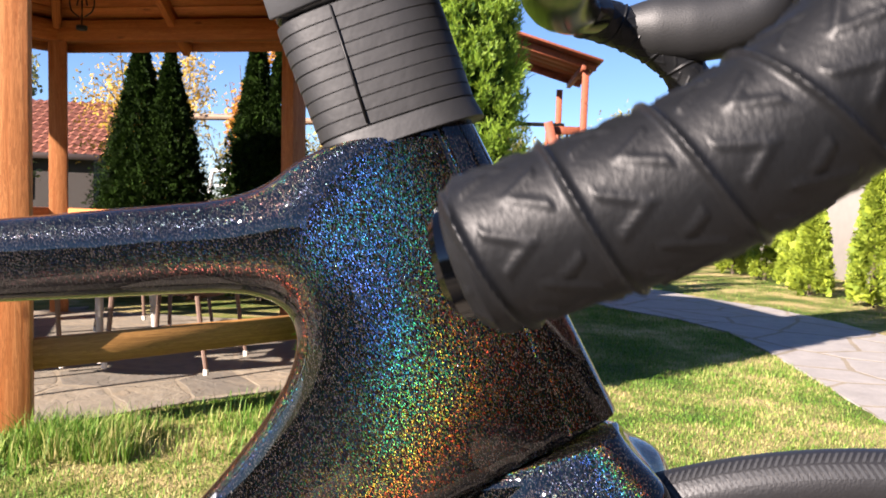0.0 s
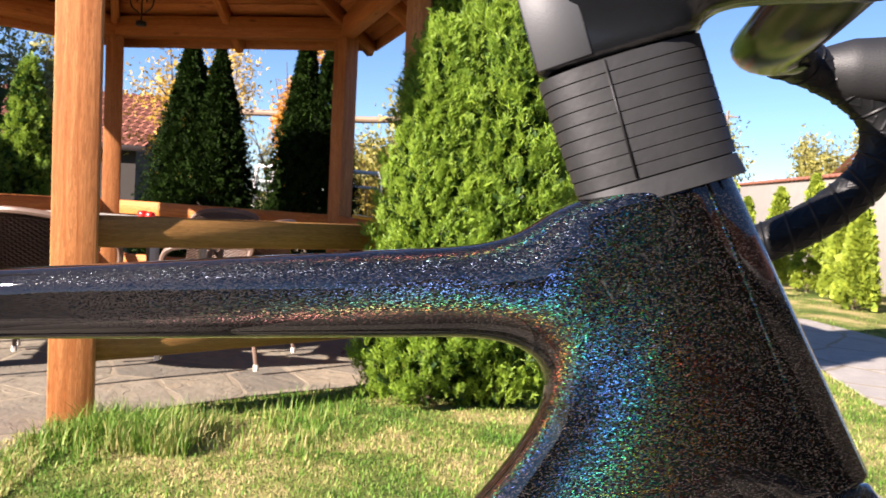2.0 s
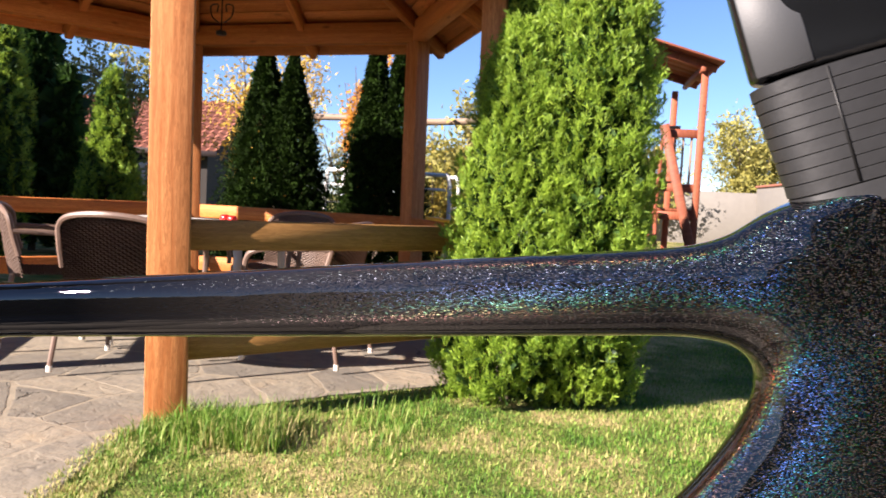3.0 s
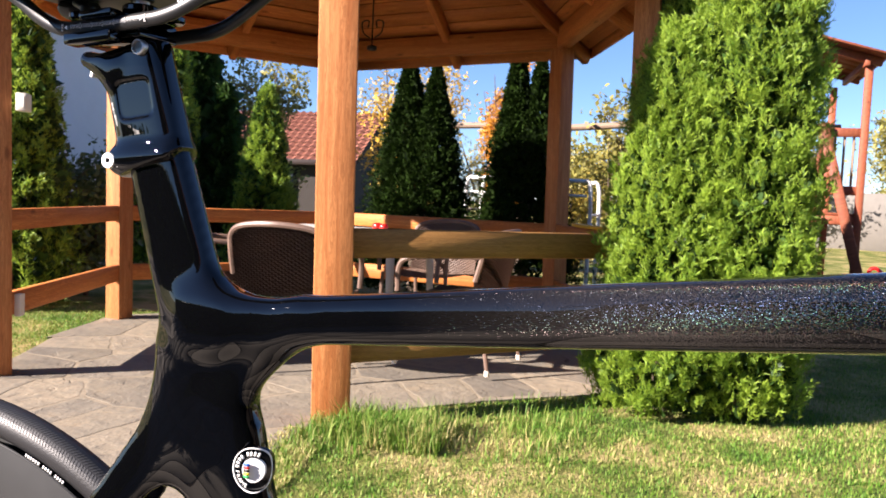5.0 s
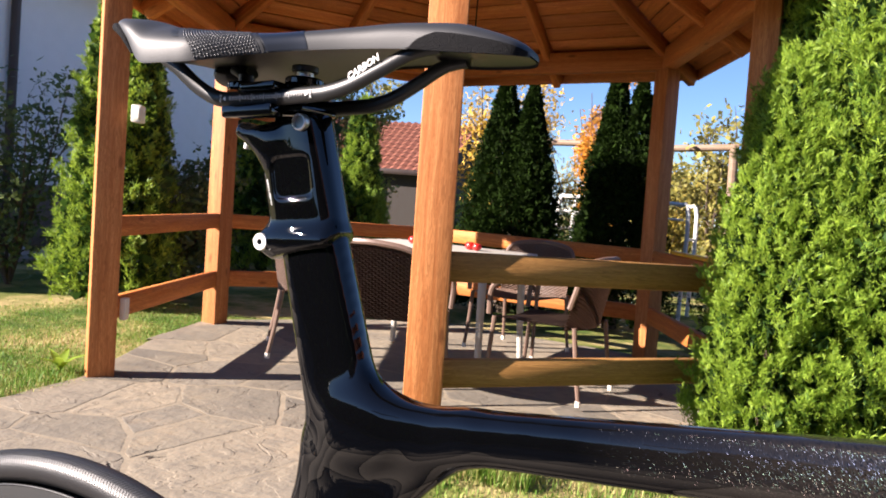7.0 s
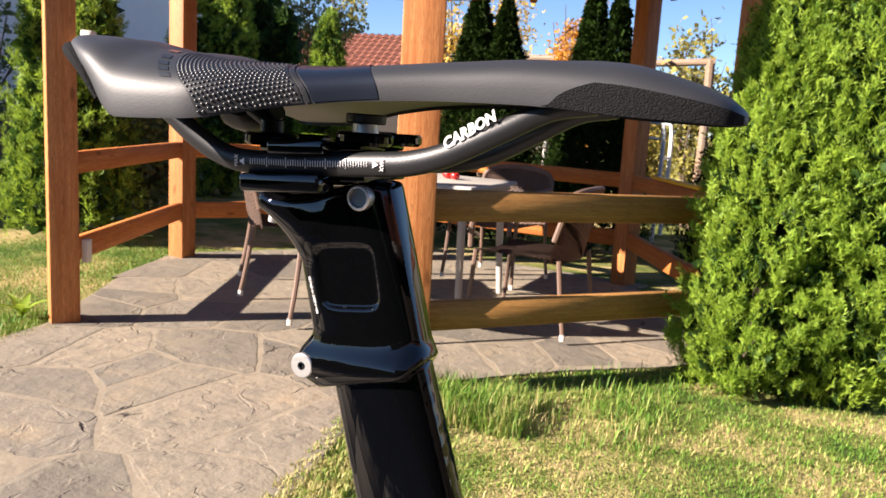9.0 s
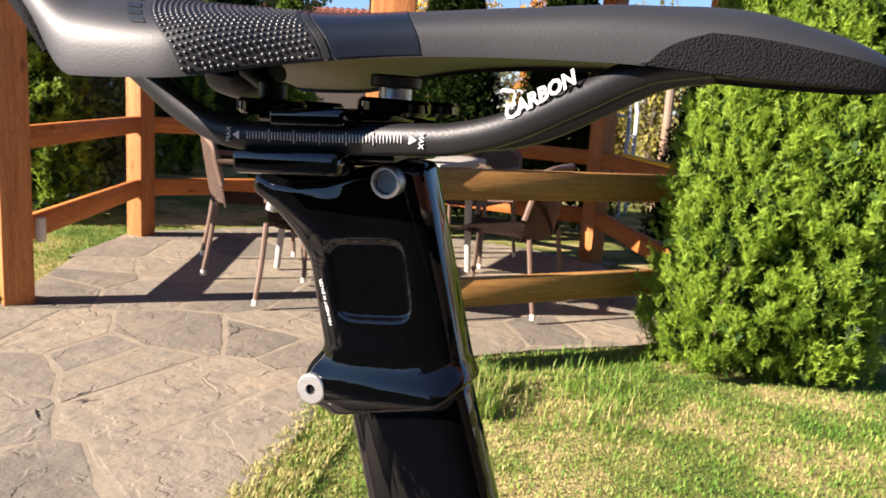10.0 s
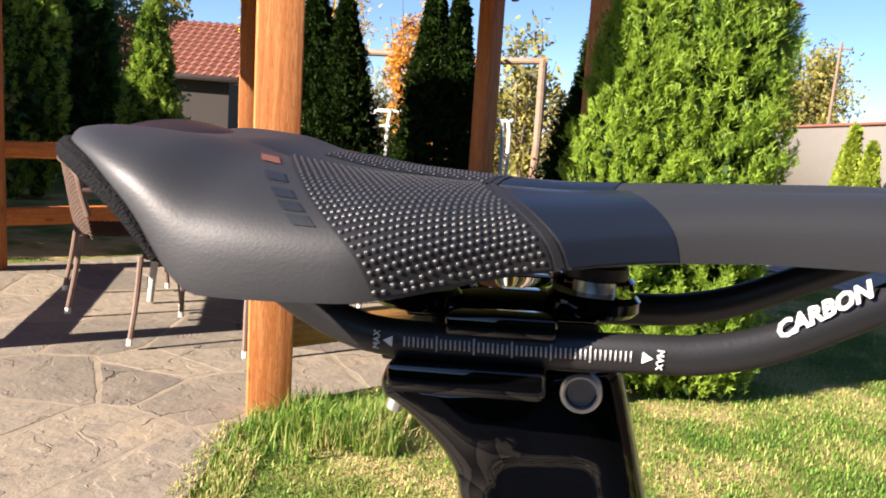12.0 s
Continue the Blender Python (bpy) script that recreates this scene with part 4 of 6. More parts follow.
    for x, z in ((0.2520, 0.993), (0.2390, 0.983)):
        bm = bmesh.new()
        disc(bm, (x, y - 0.0150, z), (0, 1, 0), 0.0036, 0.004, 16, 0.0006)
        steered(part("lever_pin", bm, MAT_IRON, lever))
# small mount under the bar
bm = bmesh.new()
block(bm, (0.160, -0.012, 1.056), (0.050, 0.024, 0.010), Euler((0, radians(-6), 0)).to_matrix(), 0.003, 2)
block(bm, (0.222, -0.015, 1.052), (0.030, 0.014, 0.024), Euler((0, radians(-18), 0)).to_matrix(), 0.003, 2)
block(bm, (0.224, -0.022, 1.036), (0.044, 0.022, 0.006), Euler((0, radians(-18), 0)).to_matrix(), 0.002, 2)
block(bm, (0.199, -0.022, 1.026), (0.010, 0.010, 0.010), Euler((0, radians(-30), 0)).to_matrix(), 0.002, 2)
tube(bm, [(0.125, -0.02, 1.054), (0.165, -0.02, 1.058), (0.22, -0.012, 1.062)], 0.005, 10)
mount = part("computer_mount", bm, MAT_GLOSS, bike, "black plastic computer mount under the stem")
bm = bmesh.new()
disc(bm, (0.223, -0.0245, 1.055), (0, 1, 0), 0.006, 0.004, 20, 0.0006)
part("mount_screw", bm, MAT_STEEL, mount)
steered(mount)


def wheel(name, hub, label):
    """A deep-rimmed road wheel with its tyre."""
    w = empty(name, "", "", at=hub)
    w.parent, w.matrix_parent_inverse = bike, bike.matrix_basis.inverted()
    hub = Vector(hub)

    def lathe(prof, seg=160):
        bm = bmesh.new()
        rings = [[bm.verts.new(hub + Vector((r * math.cos(t), y, r * math.sin(t)))) for r, y in prof] for t in (2 * math.pi * k / seg for k in range(seg))]
        for a, b in zip(rings, rings[1:] + rings[:1]):
            for k in range(len(prof) - 1):
                bm.faces.new((a[k], b[k], b[k + 1], a[k + 1]))
        return bm
    prof = [(0.3225 + 0.0135 * math.sin(a), 0.0135 * math.cos(a)) for a in (radians(d) for d in range(-60, 241, 12))]
    tyre = part("tyre", lathe(prof), MAT_TYRE, w, label)
    part("rim", lathe([(0.311, 0.0128), (0.300, 0.0135), (0.27, 0.0125), (0.252, 0.006), (0.250, 0.0), (0.252, -0.006), (0.27, -0.0125), (0.300, -0.0135), (0.311, -0.0128)]), MAT_RIM, w, "deep dark carbon rim")
    part("rim_edge", lathe([(0.3095, -0.0134), (0.3102, -0.0140), (0.3108, -0.0134)]), MAT_SATIN, w)
    # slanted shoulder grooves as fine raised ribs, their sheen painted in lighter grey
    bm = bmesh.new()
    for k in range(700):
        t = 2 * math.pi * k / 700
        for a0, a1, dt in ((158, 131, 0.009), (127, 103, -0.009)):
            pp = []
            for a, tt in ((a0, t), ((a0 + a1) / 2, t + dt / 2), (a1, t + dt)):
                r, y = 0.3225 + 0.0138 * math.sin(radians(a)), 0.0138 * math.cos(radians(a))
                pp.append((r, y, tt))
            for (r0, y0, t0), (r1, y1, t1) in zip(pp, pp[1:]):
                vs = [bm.verts.new(hub + Vector((r * math.cos(q), y, r * math.sin(q)))) for r, y, q in ((r0, y0, t0), (r1, y1, t1), (r1, y1, t1 + 0.0042), (r0, y0, t0 + 0.0042))]
                bm.faces.new(vs)
    tagged(part("tread_rib", bm, MAT_TREAD_SHEEN, tyre, "", False), kind="stuff")
    # maker's words on the sidewall as plain bars
    bm = bmesh.new()
    t0 = radians(64) if "rear" in name else radians(118)
    for k in range(16):
        if k in (4, 9):
            continue
        t = t0 + k * 0.0085
        c = hub + Vector((0.3135 * math.cos(t), -0.01345, 0.3135 * math.sin(t)))
        block(bm, c, (0.0016, 0.0006, 0.0024), Euler((0, -t + math.pi / 2, 0)).to_matrix())
    part("print_bar", bm, MAT_WHITE, tyre)
    bm = bmesh.new()
    disc(bm, hub + Vector((0, -0.045, 0)), (0, 1, 0), 0.014, 0.09, 24, 0.002)
    part("hub", bm, MAT_SATIN, w)
    for k in range(20):
        t = 2 * math.pi * k / 20
        bm = bmesh.new()
        s = 0.03 if k % 2 else -0.03
        tube(bm, [hub + Vector((0.013 * math.cos(t + 0.5), s, 0.013 * math.sin(t + 0.5))), hub + Vector((0.255 * math.cos(t), 0, 0.255 * math.sin(t)))], 0.001, 6, 1)
        part("spoke", bm, MAT_SATIN, w)
    return w


REAR_HUB, FRONT_HUB = (-0.797, 0, 0.4365), (0.287, 0, 0.494)
wheel("rear_wheel", REAR_HUB, "black road tyre with slanted shoulder grooves")
front = wheel("front_wheel", FRONT_HUB, "black road tyre with slanted shoulder grooves")
steered(front)
fork_fn = blend(0.03, limb((0.100, 0.800), (0.140, 0.760), 0.052, 0.040, 0.026, 0.03, 2.6), limb((0.130, 0.785), (0.286, 0.494), 0.030, 0.013, 0.012, 0.008, 2.3, 0.028, 0.055))
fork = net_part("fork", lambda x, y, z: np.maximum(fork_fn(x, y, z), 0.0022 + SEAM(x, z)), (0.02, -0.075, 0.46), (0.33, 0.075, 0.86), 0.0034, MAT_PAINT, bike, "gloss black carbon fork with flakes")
steered(fork)


# ---- ground ----
def ground_height(x, y):
    """The lawn rises gently to where the bicycle stands."""
    k = np.clip((1.25 - y) / 1.1, 0, 1)
    k = k * k * (3 - 2 * k)
    return k * (0.1284 + 0.0525 * np.clip(x + 0.25, -1.2, 1.2)) - 0.012


xs = np.concatenate([np.array([-900, -300, -120, -60, -30, -18, -12]), np.arange(-9, 12.01, 0.15), np.array([15, 22, 35, 60, 120, 300, 900])])
ys = np.concatenate([np.array([-900, -300, -100, -40, -15, -7]), np.arange(-4, 18.01, 0.15), np.array([22, 30, 45, 70, 130, 300, 900])])
gx, gy = np.meshgrid(xs, ys, indexing="ij")
gz = ground_height(gx, gy)
idx = np.arange(gx.size).reshape(gx.shape)
quads = np.stack([idx[:-1, :-1], idx[1:, :-1], idx[1:, 1:], idx[:-1, 1:]], -1).reshape(-1, 4)
ground = arrays("ground", np.stack([gx, gy, gz], -1).reshape(-1, 3), quads, MAT_GROUND, None, "", True)
tagged(ground, "patchy green and straw-coloured lawn", "lawn", kind="structure")

# ---- paving of flat irregular stones ----
POSTS = {"front_left": (-3.48, 2.33), "front_right": (-1.70, 2.42), "right": (-0.60, 3.72), "back_right": (-1.38, 5.36), "back_left": (-3.22, 5.43), "left": (-4.21, 3.95)}
PAVED = [(-3.36, 0.2), (-3.42, 1.80), (-3.50, 2.25), (-4.10, 3.35), (-4.32, 4.0), (-3.3, 5.55), (-1.35, 5.45), (-0.62, 3.78), (-0.70, 3.52), (-1.22, 3.05), (-1.46, 2.78), (-1.64, 2.55), (-1.74, 2.20), (-1.64, 1.72), (-1.55, 1.30), (-1.5, 0.2)]


def inside(p, poly):
    odd = False
    for (x0, y0), (x1, y1) in zip(poly, poly[1:] + poly[:1]):
        if (y0 > p[1]) != (y1 > p[1]) and p[0] < (x1 - x0) * (p[1] - y0) / (y1 - y0) + x0:
            odd = not odd
    return odd


def cells(poly, gap, count, seed, stretch=1.3):
    """Irregular stones that fill an outline: Voronoi cells, each drawn in by half a joint."""
    rng = random.Random(seed)
    x0, x1 = min(p[0] for p in poly), max(p[0] for p in poly)
    y0, y1 = min(p[1] for p in poly), max(p[1] for p in poly)
    pts, tries = [], 0
    space = math.sqrt((x1 - x0) * (y1 - y0) / count) * 0.55
    while len(pts) < count and tries < 20000:
        tries += 1
        p = (rng.uniform(x0 - 0.3, x1 + 0.3), rng.uniform(y0 - 0.3, y1 + 0.3))
        if all(math.hypot(p[0] - q[0], (p[1] - q[1]) * stretch) > space * rng.uniform(0.4, 1.5) for q in pts):
            pts.append(p)
    for c in pts:
        near = []
        for (ex, ey), (fx, fy) in zip(poly, poly[1:] + poly[:1]):
            t = max(0, min(1, ((c[0] - ex) * (fx - ex) + (c[1] - ey) * (fy - ey)) / ((fx - ex) ** 2 + (fy - ey) ** 2)))
            away = math.hypot(c[0] - ex - t * (fx - ex), c[1] - ey - t * (fy - ey))
            near.append((away, (ex, ey), (fx, fy)))
        if not inside(c, poly) and min(near)[0] > 0.3:
            continue
        cell = [(c[0] - 2, c[1] - 2), (c[0] + 2, c[1] - 2), (c[0] + 2, c[1] + 2), (c[0] - 2, c[1] + 2)]
        for q in pts:
            if q == c or math.hypot(q[0] - c[0], q[1] - c[1]) > 2:
                continue
            nx, ny = q[0] - c[0], q[1] - c[1]
            d = math.hypot(nx, ny)
            nx, ny = nx / d, ny / d
            lim = nx * c[0] + ny * c[1] + d / 2 - gap / 2
            new_cell = []
            for a, b in zip(cell, cell[1:] + cell[:1]):
                da, db = nx * a[0] + ny * a[1] - lim, nx * b[0] + ny * b[1] - lim
                if da <= 0:
                    new_cell.append(a)
                if (da < 0) != (db < 0):
                    t = da / (da - db)
                    new_cell.append((a[0] + (b[0] - a[0]) * t, a[1] + (b[1] - a[1]) * t))
            cell = new_cell
            if len(cell) < 3:
                break
        # trim by the outline's edges close by
        for away, (ex, ey), (fx, fy) in near:
            if away > min(near)[0] + 1e-6 or away > 0.6 or len(cell) < 3:
                continue
            d = math.hypot(fx - ex, fy - ey)
            nx, ny = -(fy - ey) / d, (fx - ex) / d
            if inside(((ex + fx) / 2 + nx * 0.02, (ey + fy) / 2 + ny * 0.02), poly):
                nx, ny = -nx, -ny
            lim = nx * ex + ny * ey
            new_cell = []
            for a, b in zip(cell, cell[1:] + cell[:1]):
                da, db = nx * a[0] + ny * a[1] - lim, nx * b[0] + ny * b[1] - lim
                if da <= 0:
                    new_cell.append(a)
                if (da < 0) != (db < 0):
                    t = da / (da - db)
                    new_cell.append((a[0] + (b[0] - a[0]) * t, a[1] + (b[1] - a[1]) * t))
            cell = new_cell
        if len(cell) >= 3:
            c = (sum(p[0] for p in cell) / len(cell), sum(p[1] for p in cell) / len(cell))
            if max(math.hypot(p[0] - c[0], p[1] - c[1]) for p in cell) < 0.07:
                continue
            yield c, cell, rng


def paving(name, poly, count, seed, mat, gap, label, base_z, stone_name="stone"):
    bm = bmesh.new()
    bm.faces.new([bm.verts.new((x, y, base_z + float(ground_height(x, y)) + 0.012)) for x, y in poly])
    bmesh.ops.triangulate(bm, faces=bm.faces)
    bmesh.ops.subdivide_edges(bm, edges=bm.edges, cuts=5, use_grid_fill=True)
    for v in bm.verts:
        v.co.z = base_z + float(ground_height(v.co.x, v.co.y)) + 0.012
    bed = part(name, bm, MAT_GROUT, None, "", False)
    tagged(bed, label, "paving", kind="structure")
    for c, cell, rng in cells(poly, gap, count, seed):
        ring = []
        for a, b in zip(cell, cell[1:] + cell[:1]):
            steps = max(1, int(math.hypot(b[0] - a[0], b[1] - a[1]) / 0.07))
            for k in range(steps):
                t = k / steps
                x, y = a[0] + (b[0] - a[0]) * t, a[1] + (b[1] - a[1]) * t
                w = 0.016 * noise.noise(Vector((x * 7 + c[0] * 3, y * 7, seed))) + 0.012 * noise.noise(Vector((x * 28, y * 28, seed)))
                dx, dy = c[0] - x, c[1] - y
                d = math.hypot(dx, dy) + 1e-6
                ring.append((x + dx / d * (w + 0.003), y + dy / d * (w + 0.003)))
        top = 0.0131 + rng.uniform(-0.0004, 0.0011)
        tx, ty = rng.uniform(-0.0010, 0.0010), rng.uniform(-0.0010, 0.0010)
        bm = bmesh.new()
        lo = [bm.verts.new((x, y, base_z + float(ground_height(x, y)) + 0.002)) for x, y in ring]
        hi = [bm.verts.new((x, y, base_z + float(ground_height(x, y)) + top - 0.0006 + (x - c[0]) * tx + (y - c[1]) * ty)) for x, y in ring]
        inn = [bm.verts.new((x + (c[0] - x) * 0.03, y + (c[1] - y) * 0.03, base_z + float(ground_height(x, y)) + top + (x - c[0]) * tx + (y - c[1]) * ty)) for x, y in ring]
        n = len(ring)
        for k in range(n):
            bm.faces.new((lo[k], lo[(k + 1) % n], hi[(k + 1) % n], hi[k]))
            bm.faces.new((hi[k], hi[(k + 1) % n], inn[(k + 1) % n], inn[k]))
        bm.faces.new(inn)
        part(stone_name, bm, mat, bed, "", False)
    return bed


# ---- grass ----
def blades(name, boxes, seed, mat, label, tall=(0.02, 0.05), width=0.004, free=False):
    """Grass as many single bent blades; boxes: x0, x1, y0, y1, how many."""
    rng = np.random.default_rng(seed)
    allv, allf, base = [], [], 0
    for x0, x1, y0, y1, n, grow in boxes:
        x, y = rng.uniform(x0, x1, n), rng.uniform(y0, y1, n)
        keep = np.array([not inside(p, PAVED) for p in zip(x, y)]) & np.array([not inside(p, PATHWAY) for p in zip(x, y)])
        keep |= free
        clump = np.array([noise.noise(Vector((a * 1.3, b * 1.3, 4.0))) for a, b in zip(x, y)])
        keep &= rng.uniform(-1.0, 0.6, n) < clump + 0.35
        x, y, clump = x[keep], y[keep], clump[keep]
        n = len(x)
        h = rng.uniform(*tall, n) * grow * 0.75 * (1 + 0.5 * clump)
        a, lean = rng.uniform(0, 2 * np.pi, n), rng.uniform(0.1, 0.9, n)
        z = ground_height(x, y)
        w = width * rng.uniform(0.6, 1.4, n)
        px, py = -np.sin(a) * w / 2, np.cos(a) * w / 2
        mx, my = np.cos(a) * h * lean * 0.35, np.sin(a) * h * lean * 0.35
        v = np.stack([np.stack([x - px, y - py, z], -1), np.stack([x + px, y + py, z], -1),
                      np.stack([x + px * 0.7 + mx, y + py * 0.7 + my, z + h * 0.6], -1), np.stack([x - px * 0.7 + mx, y - py * 0.7 + my, z + h * 0.6], -1),
                      np.stack([x + mx * 2.6, y + my * 2.6, z + h * (1 - 0.25 * lean)], -1)], 1)
        o = base + np.arange(n)[:, None] * 5
        allv.append(v.reshape(-1, 3))
        allf.append(np.concatenate([o + [0, 1, 2], o + [0, 2, 3], o + [3, 2, 4]]))
        base += n * 5
    return tagged(arrays(name, np.concatenate(allv), np.concatenate(allf), mat), label, "grass", kind="stuff")


PATHWAY = [(0.5, 9.0), (0.98, 8.0), (1.35, 7.2), (1.8, 6.6), (2.03, 6.0), (2.05, 5.0), (2.0, 4.0), (1.95, 3.2), (1.95, 2.2), (3.2, 2.2), (3.35, 3.5), (3.4, 5.0), (3.38, 6.0), (3.3, 6.9), (3.0, 7.9), (2.5, 8.6), (2.0, 9.6), (1.3, 10.2)]
blades("lawn_grass", [(-1.9, 3.4, 1.2, 4.2, 110000, 0.6), (-0.9, 3.4, 4.2, 7.5, 50000, 0.7), (-5.6, -3.3, 1.2, 4.4, 40000, 0.6), (1.0, 8, 3, 12, 24000, 1.0)], 3, MAT_GRASS, "short patchy lawn grass, green and dry")
blades("tall_grass", [(-1.95, -0.7, 2.25, 3.3, 1900, 1.35), (-1.80, -1.40, 2.05, 2.6, 500, 1.9), (-1.72, -1.15, 2.18, 2.62, 2600, 1.9), (-1.60, -1.20, 2.2, 2.5, 900, 3.0), (-3.75, -3.35, 1.7, 2.6, 900, 1.2)], 5, MAT_GRASS, "longer uncut grass along the paving edge", (0.04, 0.08))
EDGE_Y = (0.9, 1.30, 1.72, 2.20)
EDGE_X = (-1.53, -1.55, -1.64, -1.74)
blades("edge_grass", [(float(np.interp(0.9 + 0.05 * k, EDGE_Y, EDGE_X)) - 0.03 - 0.05 * abs(math.sin(k * 1.9)), float(np.interp(0.9 + 0.05 * k, EDGE_Y, EDGE_X)) + 0.14, 0.9 + 0.05 * k, 0.96 + 0.05 * k, 330, 1.0) for k in range(27)] + [(-3.62, -3.40, 1.3 + 0.1 * k, 1.42 + 0.1 * k, 260, 1.0) for k in range(9)] + [(-1.66 + 0.062 * k - 0.05, -1.66 + 0.062 * k + 0.06, 2.52 + 0.064 * k - 0.05, 2.52 + 0.064 * k + 0.09, 130, 0.6) for k in range(15)], 6, MAT_DRYGRASS, "dry ragged grass creeping over the paving edge", (0.02, 0.05), 0.004, True)


# ---- foliage ----
def sprays(centres, normals, size, seed, leaves=5, droop=0.0, upward=0.5, width=0.3, jitter=0.45):
    """Flat fans of small leaves at the centres: vertices and quads."""
    rng = np.random.default_rng(seed)
    n = len(centres)
    out = normals + rng.normal(0, jitter, (n, 3))
    out[:, 2] += upward - droop
    out /= np.linalg.norm(out, axis=1, keepdims=True)
    side = np.cross(out, rng.normal(0, 1, (n, 3)))
    side /= np.linalg.norm(side, axis=1, keepdims=True) + 1e-9
    flat = np.cross(side, out)
    vs = []
    sz = size * rng.uniform(0.6, 1.3, n)[:, None]
    for k in range(leaves):
        a = (k / max(leaves - 1, 1) - 0.5) * 1.7 + rng.normal(0, 0.15, n)
        d = out * np.cos(a)[:, None] + side * np.sin(a)[:, None] + flat * rng.normal(0, 0.18, (n, 1))
        s = np.cross(d, flat)
        start = centres + out * sz * 0.12 * k
        ln = sz * rng.uniform(0.5, 1.0, (n, 1))
        w = ln * width
        vs.append(np.stack([start, start + d * ln * 0.5 + s * w * 0.5, start + d * ln, start + d * ln * 0.5 - s * w * 0.5], 1))
    v = np.stack(vs, 1).reshape(-1, 3)
    return v, np.arange(len(v)).reshape(-1, 4)


def cone_points(n, seed, base, height, radius, power=0.8, tops=((0, 0),), low=0.004):
    """Places on the uneven outside of a column of foliage, and their outward directions."""
    rng = np.random.default_rng(seed)
    k = rng.integers(0, len(tops), n)
    h = rng.uniform(low, 1, n) ** 0.85
    a = rng.uniform(0, 2 * np.pi, n)
    prof = np.minimum(1.0, 0.74 + h * 2.0) * np.maximum(1 - h, 0) ** power
    lumps = np.array([noise.noise(Vector((math.cos(q) * 2.2 + seed, math.sin(q) * 2.2, t * 6))) + 0.7 * noise.noise(Vector((math.cos(q) * 5, math.sin(q) * 5 + seed, t * 14))) + 0.55 * noise.noise(Vector((math.cos(q) * 11, math.sin(q) * 11 - seed, t * 22))) for q, t in zip(a, h)])
    r = radius * prof * (1 + 0.26 * lumps) * rng.uniform(0.72, 1.02, n) + 0.015
    off = np.array(tops)[k]
    blend_h = np.clip(h * 1.6, 0, 1)
    c = np.stack([base[0] + np.cos(a) * r + off[:, 0] * blend_h, base[1] + np.sin(a) * r + off[:, 1] * blend_h, base[2] + h * height * (1 - 0.06 * k)], -1)
    nrm = np.stack([np.cos(a), np.sin(a), 0.3 + 0.4 * h], -1)
    return c, nrm / np.linalg.norm(nrm, axis=1, keepdims=True)


def tufts(c, nr, seed, count, reach):
    """Branch tips: several sprays along each short upward branch."""
    rng = np.random.default_rng(seed + 500)
    d = nr * 0.62 + np.array([0, 0, 1.0]) + rng.normal(0, 0.22, nr.shape)
    d /= np.linalg.norm(d, axis=1, keepdims=True)
    s = rng.uniform(0, 1, (len(c), count, 1))
    p = c[:, None, :] + d[:, None, :] * (s - 0.45) * reach * rng.uniform(0.6, 1.3, (len(c), 1, 1)) + rng.normal(0, 0.20, (len(c), count, 3)) * reach * (1.1 - s)
    return p.reshape(-1, 3), np.repeat(d, count, axis=0)


def conifer(name, base, height, radius, n, size, mat, label, seed, tops=((0, 0),), power=0.8, group="", leaves=5, tuft=0.0):
    tree = empty(name, label, "tree", group, base)
    bm = bmesh.new()
    tube(bm, [(base[0], base[1], base[2] - 0.03), (base[0], base[1], base[2] + height * 0.5), (base[0] + tops[0][0] * 0.7, base[1] + tops[0][1] * 0.7, base[2] + height * 0.9)], [0.06 * radius / 0.5, 0.04 * radius / 0.5, 0.008], 8, 4)
    part("trunk", bm, MAT_BARK, tree)
    inner = mat if mat in (MAT_LIME, MAT_CONIFER_SHADED) else MAT_THUJA_DARK
    c, nr = cone_points(n, seed, (base[0], base[1], base[2] + 0.03), height, radius, power, tops)
    if tuft:
        c, nr = cone_points(n // 16, seed, (base[0], base[1], base[2] - 0.01), height, radius, power, tops)
        c, nr = tufts(c, nr, seed, 16, tuft)
    v, f = sprays(c, nr, size * (1.2 if tuft else 1.0), seed, leaves, 0.0, 0.35 if tuft else 0.5, 0.145 if tuft else 0.26, 0.32 if tuft else 0.45)
    arrays("crown", v, f, mat, tree)
    # inner foliage; in most crowns its darker green paints the shade deep inside
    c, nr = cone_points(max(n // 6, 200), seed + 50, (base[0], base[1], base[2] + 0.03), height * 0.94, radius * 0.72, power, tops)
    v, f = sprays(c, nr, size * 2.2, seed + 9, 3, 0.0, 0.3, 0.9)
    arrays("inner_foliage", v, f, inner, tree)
    return tree


